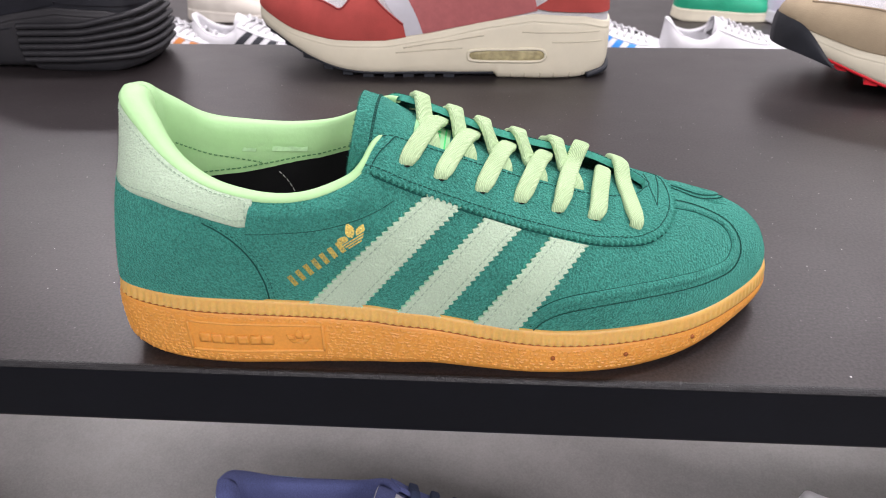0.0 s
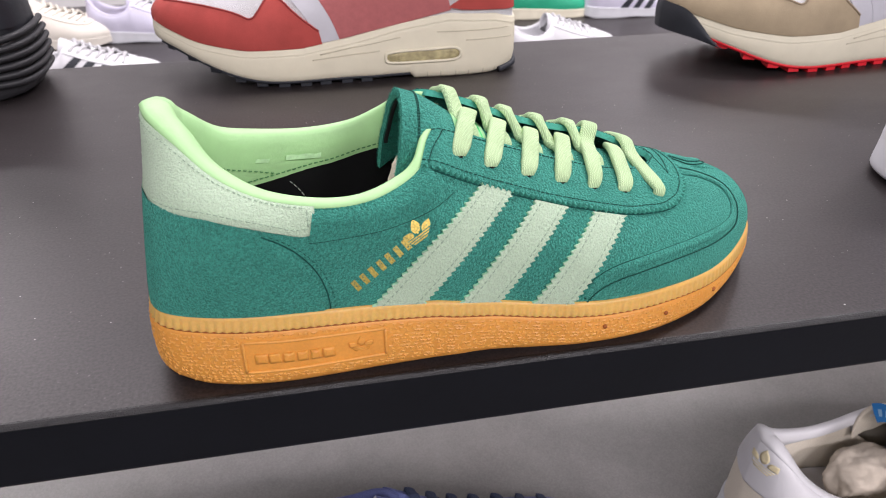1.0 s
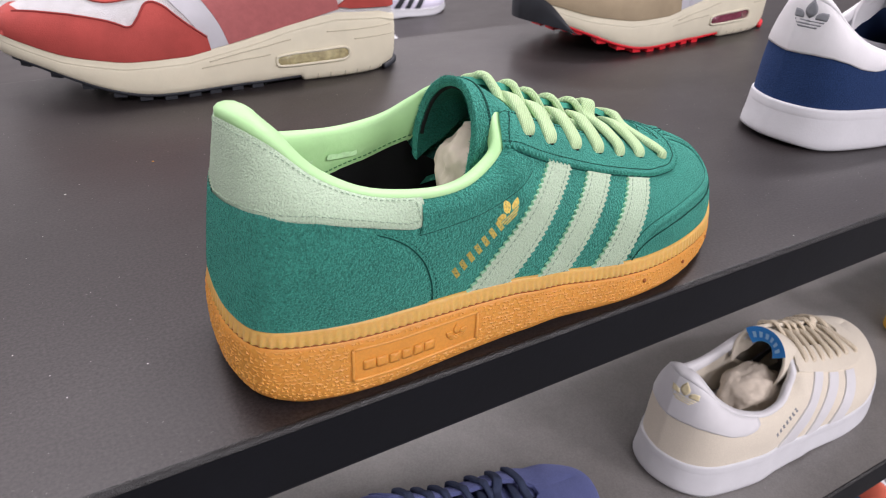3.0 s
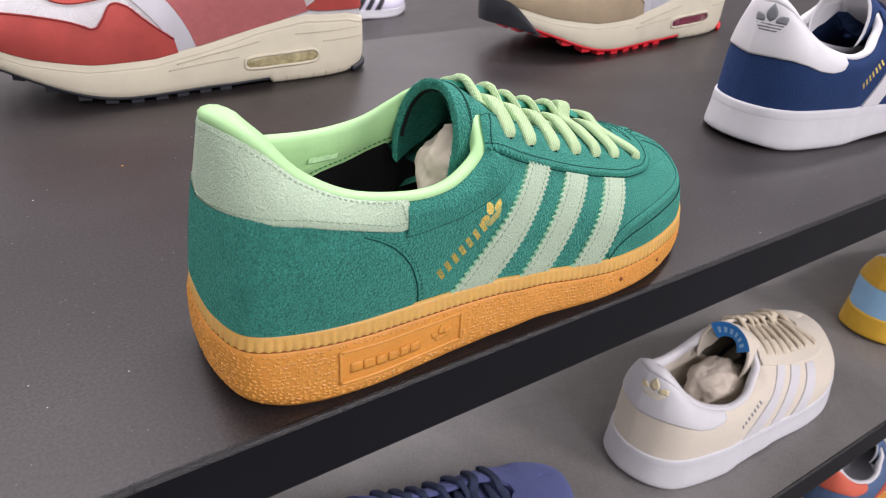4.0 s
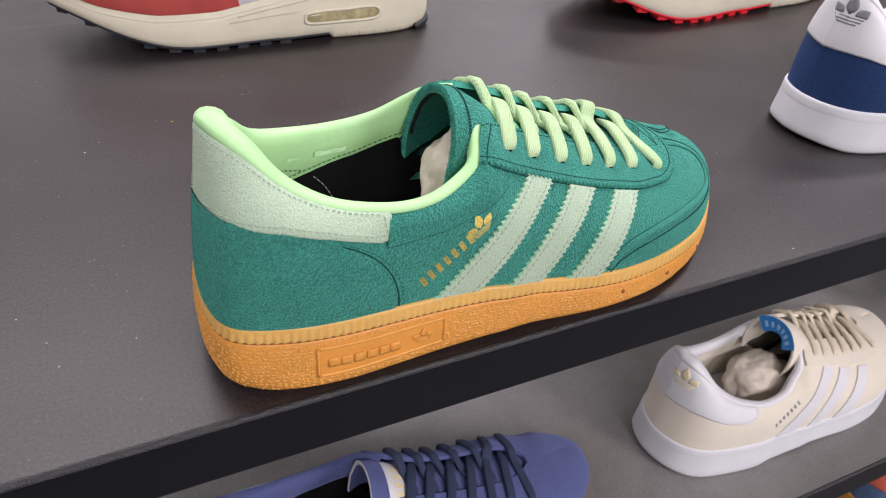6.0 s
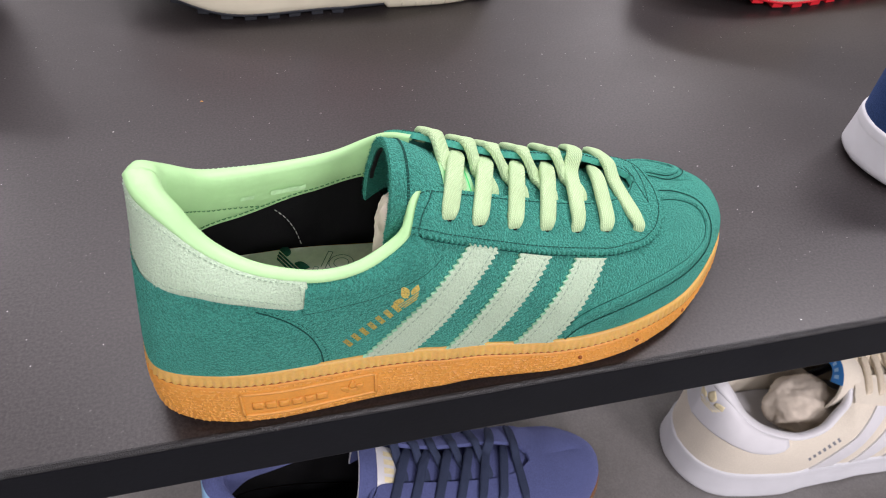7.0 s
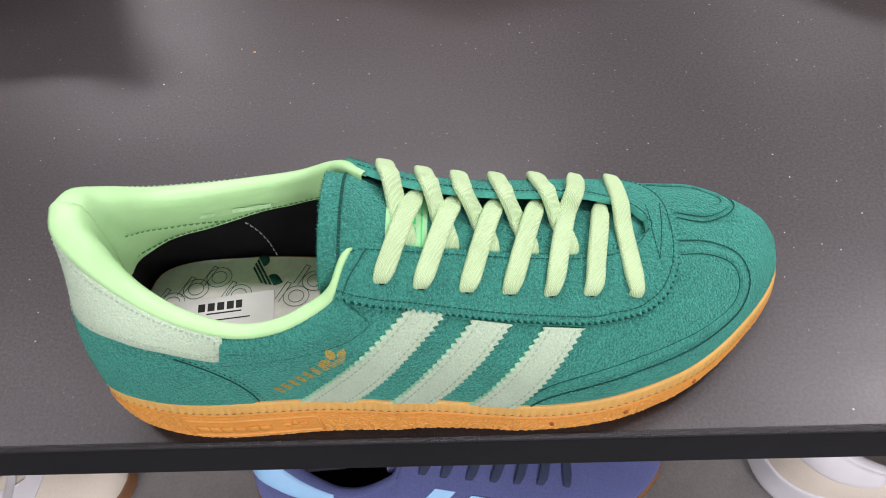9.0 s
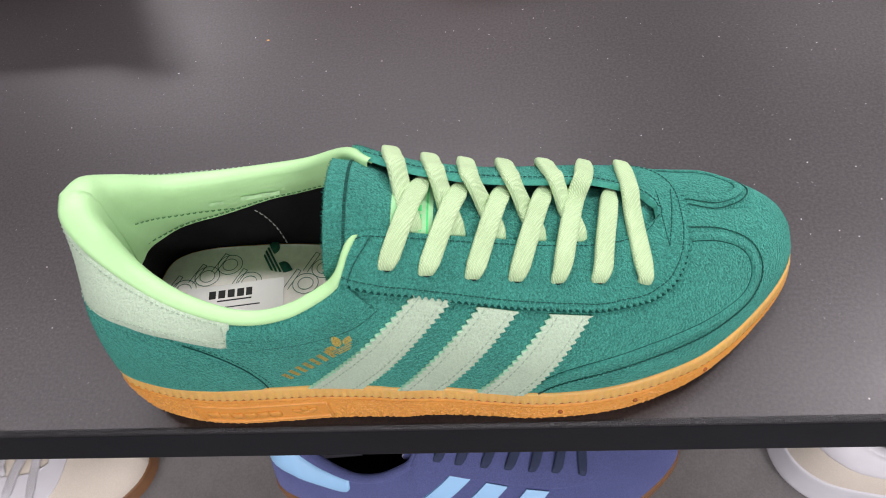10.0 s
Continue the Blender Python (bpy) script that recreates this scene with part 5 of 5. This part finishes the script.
crumpled("tissue_paper", "crumpled pinkish tissue paper inside the beige trainer", (480, 92, -252), 25, PAPER, 8.0, (1.3, 0.95, 0.95))
violet = sneaker("navy blue suede trainer with sky blue stripes and gum sole", near_pose(-0.0310, 0.0420, -0.310, -5.5, 1.075, 1.02),
        dict(upper=NAVY_SHOE, sole=BROWN_GUM, foxing=BROWN_GUM, lining=NAVY_SHOE, inside=BLACK_MESH, insole=BLACK_MESH, tongue=NAVY_SHOE, tongue_in=NAVY_SHOE, binding=WHITE_LEATHER, eyestay=NAVY_SHOE, lace=SLATE_LACE, stripe=SKY, tab=SKY), group="trainers on the lower shelf")
sneaker("greige suede trainer with white stripes and brown gum sole", near_pose(-0.4520, 0.0200, -0.310, -3.0, 1.0),
        dict(upper=BEIGE, sole=BROWN_GUM, foxing=BROWN_GUM, lining=WHITE_LEATHER, inside=BEIGE, insole=WHITE_LEATHER, tongue=BEIGE, tongue_in=BEIGE, binding=WHITE_LEATHER, eyestay=WHITE_LEATHER, lace=WHITE_MESH, stripe=WHITE_LEATHER, tab=WHITE_LEATHER), fox=low_fox, low=True, group="trainers on the lower shelf")
sneaker("sky blue trainer with yellow sole", near_pose(0.7800, 0.0500, -0.310, 0.0, 1.0),
        dict(upper=SKY, sole=YELLOW, foxing=YELLOW, lining=WHITE_LEATHER, inside=WHITE_LEATHER, insole=WHITE_LEATHER, tongue=SKY, tongue_in=SKY, binding=WHITE_LEATHER, eyestay=YELLOW, lace=WHITE_MESH, stripe=YELLOW, tab=YELLOW), fox=low_fox, low=True, group="trainers on the lower shelf")
sneaker("denim blue and salmon trainer on the lowest shelf", near_pose(0.7900, 0.0300, -0.620, 0.0, 1.0),
        dict(upper=DENIM, sole=GUM, foxing=GUM, lining=WHITE_LEATHER, inside=WHITE_LEATHER, insole=WHITE_LEATHER, tongue=DENIM, tongue_in=DENIM, binding=WHITE_LEATHER, eyestay=DENIM, lace=WHITE_MESH, stripe=SALMON, tab=SALMON), fox=low_fox, low=True)


def heel_leaves(shoe, material, size, u=0.75, z=84.0):
    la, Q = shoe[1], shoe[3]
    c = Vector(la.at(-1, u, la.vz(-1, u, z)))
    e = Vector(la.at(-1, u + 0.3, la.vz(-1, u + 0.3, z)))
    for pts in trefoil(c, (e - c).normalized(), (0, 0, 1), size):
        Q("heel_leaf", plate(pts, la.snap, 1.15, 0.2), material)


def tongue_tab(shoe, material, ink, f0, f1, p0, p1, inset, marks):
    la, Q = shoe[1], shoe[3]
    tab = Q("tongue_label", grid(6, 13, lambda i, j: tongue_at(la, f0 + (f1 - f0) * i / 5, p0 + (p1 - p0) * j / 12, inset)), material)
    d = 0.15 if inset > 0 else -0.15
    for k in range(marks):
        q0 = p0 + (p1 - p0) * (0.12 + 0.78 * k / marks)
        Q("label_mark", grid(2, 3, lambda i, j: tongue_at(la, f0 + (f1 - f0) * (0.3 + 0.4 * i), q0 + 0.5 * (p1 - p0) / marks * j / 2, inset + d)), ink, tab)


GREY_INK = plain("grey_ink", (0.20, 0.21, 0.23), 0.6, 0.3, 0.1, 300, 0)
PALE_GOLD = plain("pale_gold_print", (0.74, 0.66, 0.42), 0.5, 0.4, 0.1, 300, 0)
heel_leaves(navy, GREY_INK, 17)
foil_marks(navy[1], navy[3], GOLD, 0)
heel_leaves(beige, PALE_GOLD, 16)
foil_marks(beige[1], beige[3], GREY_INK, 0)
la, Q = beige[1], beige[3]
end = lambda phi, inset, back: tuple(Vector(tongue_at(la, 0.0, phi, inset)) - Vector((back, 0, 0)))
blue = Q("tongue_label", grid(13, 5, lambda i, j: end(-1.0 + 1.9 * i / 12, -1.0 + 3.2 * j, 1.2 + 0.4 * math.sin(j))), BLUE_TAB)
for k in range(6):
    Q("label_mark", grid(3, 2, lambda i, j: end(-0.8 + 0.27 * k + 0.07 * i, 3.0 + 5.0 * j, 2.2)), SKY, blue)
low_tag = copy_thing(tag, pose(0.016, 0.088, -0.2705, 3, 0, 4))
tagged(low_tag, "white price tag with black print in the navy blue trainer", "price tag")
tongue_tab(violet, WHITE_LEATHER, PALE_GOLD, 0.10, 0.24, -0.8, 0.6, -0.5, 4)

# ---------------------------------------------------------------- shoes on the rack behind
IVORY = plain("ivory_leather", (0.70, 0.66, 0.58), 0.5, 0.4, 0.05, 30, 0.1)
LAVENDER = plain("lavender_leather", (0.60, 0.58, 0.70), 0.5, 0.4, 0.05, 30, 0.1)
KELLY = plain("kelly_green", (0.02, 0.36, 0.20), 0.5, 0.4, 0.05, 30, 0.1)
RUST = plain("rust_leather", (0.55, 0.20, 0.05), 0.5, 0.4, 0.05, 30, 0.1)


def rack_shoe(label, x, y, z, body, sole_m, lace, turn=0.0, flip=False, stripe=None):
    c = dict(upper=body, sole=sole_m, foxing=sole_m, lining=body, inside=body, insole=body, tongue=body, tongue_in=body, binding=body, eyestay=body, lace=lace, stripe=stripe or body, tab=body)
    sneaker(label, near_pose(x, y, z, turn), c, flip, fox=low_fox, low=True, tabbed=False, stripes=bool(stripe), group="shoes on the rack behind", step=5)


rack_shoe("white leather trainer with rust mark on the rack", -0.690, 1.35, -0.330, WHITE_LEATHER, WHITE_RUBBER, WHITE_MESH, -4, False, RUST)
rack_shoe("white leather trainer with dark mark on the rack", -0.365 - 0.15, 1.36, -0.330, WHITE_LEATHER, WHITE_RUBBER, WHITE_MESH, -3, False, DARK_RUBBER)
rack_shoe("ivory leather trainer on the rack", -0.66, 1.72, -0.330, IVORY, IVORY, IVORY, -5)
rack_shoe("lavender white trainer on the rack", -0.44, 1.74, -0.330, LAVENDER, WHITE_RUBBER, WHITE_MESH, -5)
rack_shoe("white trainer with blue mark and gum sole on the rack", 0.270, 1.35, -0.330, WHITE_LEATHER, BROWN_GUM, WHITE_MESH, 0, False, BLUE_TAB)
rack_shoe("white leather trainer on the rack", 0.530, 1.35, -0.330, WHITE_LEATHER, WHITE_RUBBER, WHITE_MESH, 3)
rack_shoe("green trainer with cream sole on the rack", 0.640, 1.75, -0.330, KELLY, CREAM, KELLY, 0)
rack_shoe("lavender trainer with dark mark on the rack", 0.870, 1.72, -0.330, LAVENDER, WHITE_RUBBER, WHITE_MESH, 0, False, DARK_RUBBER)
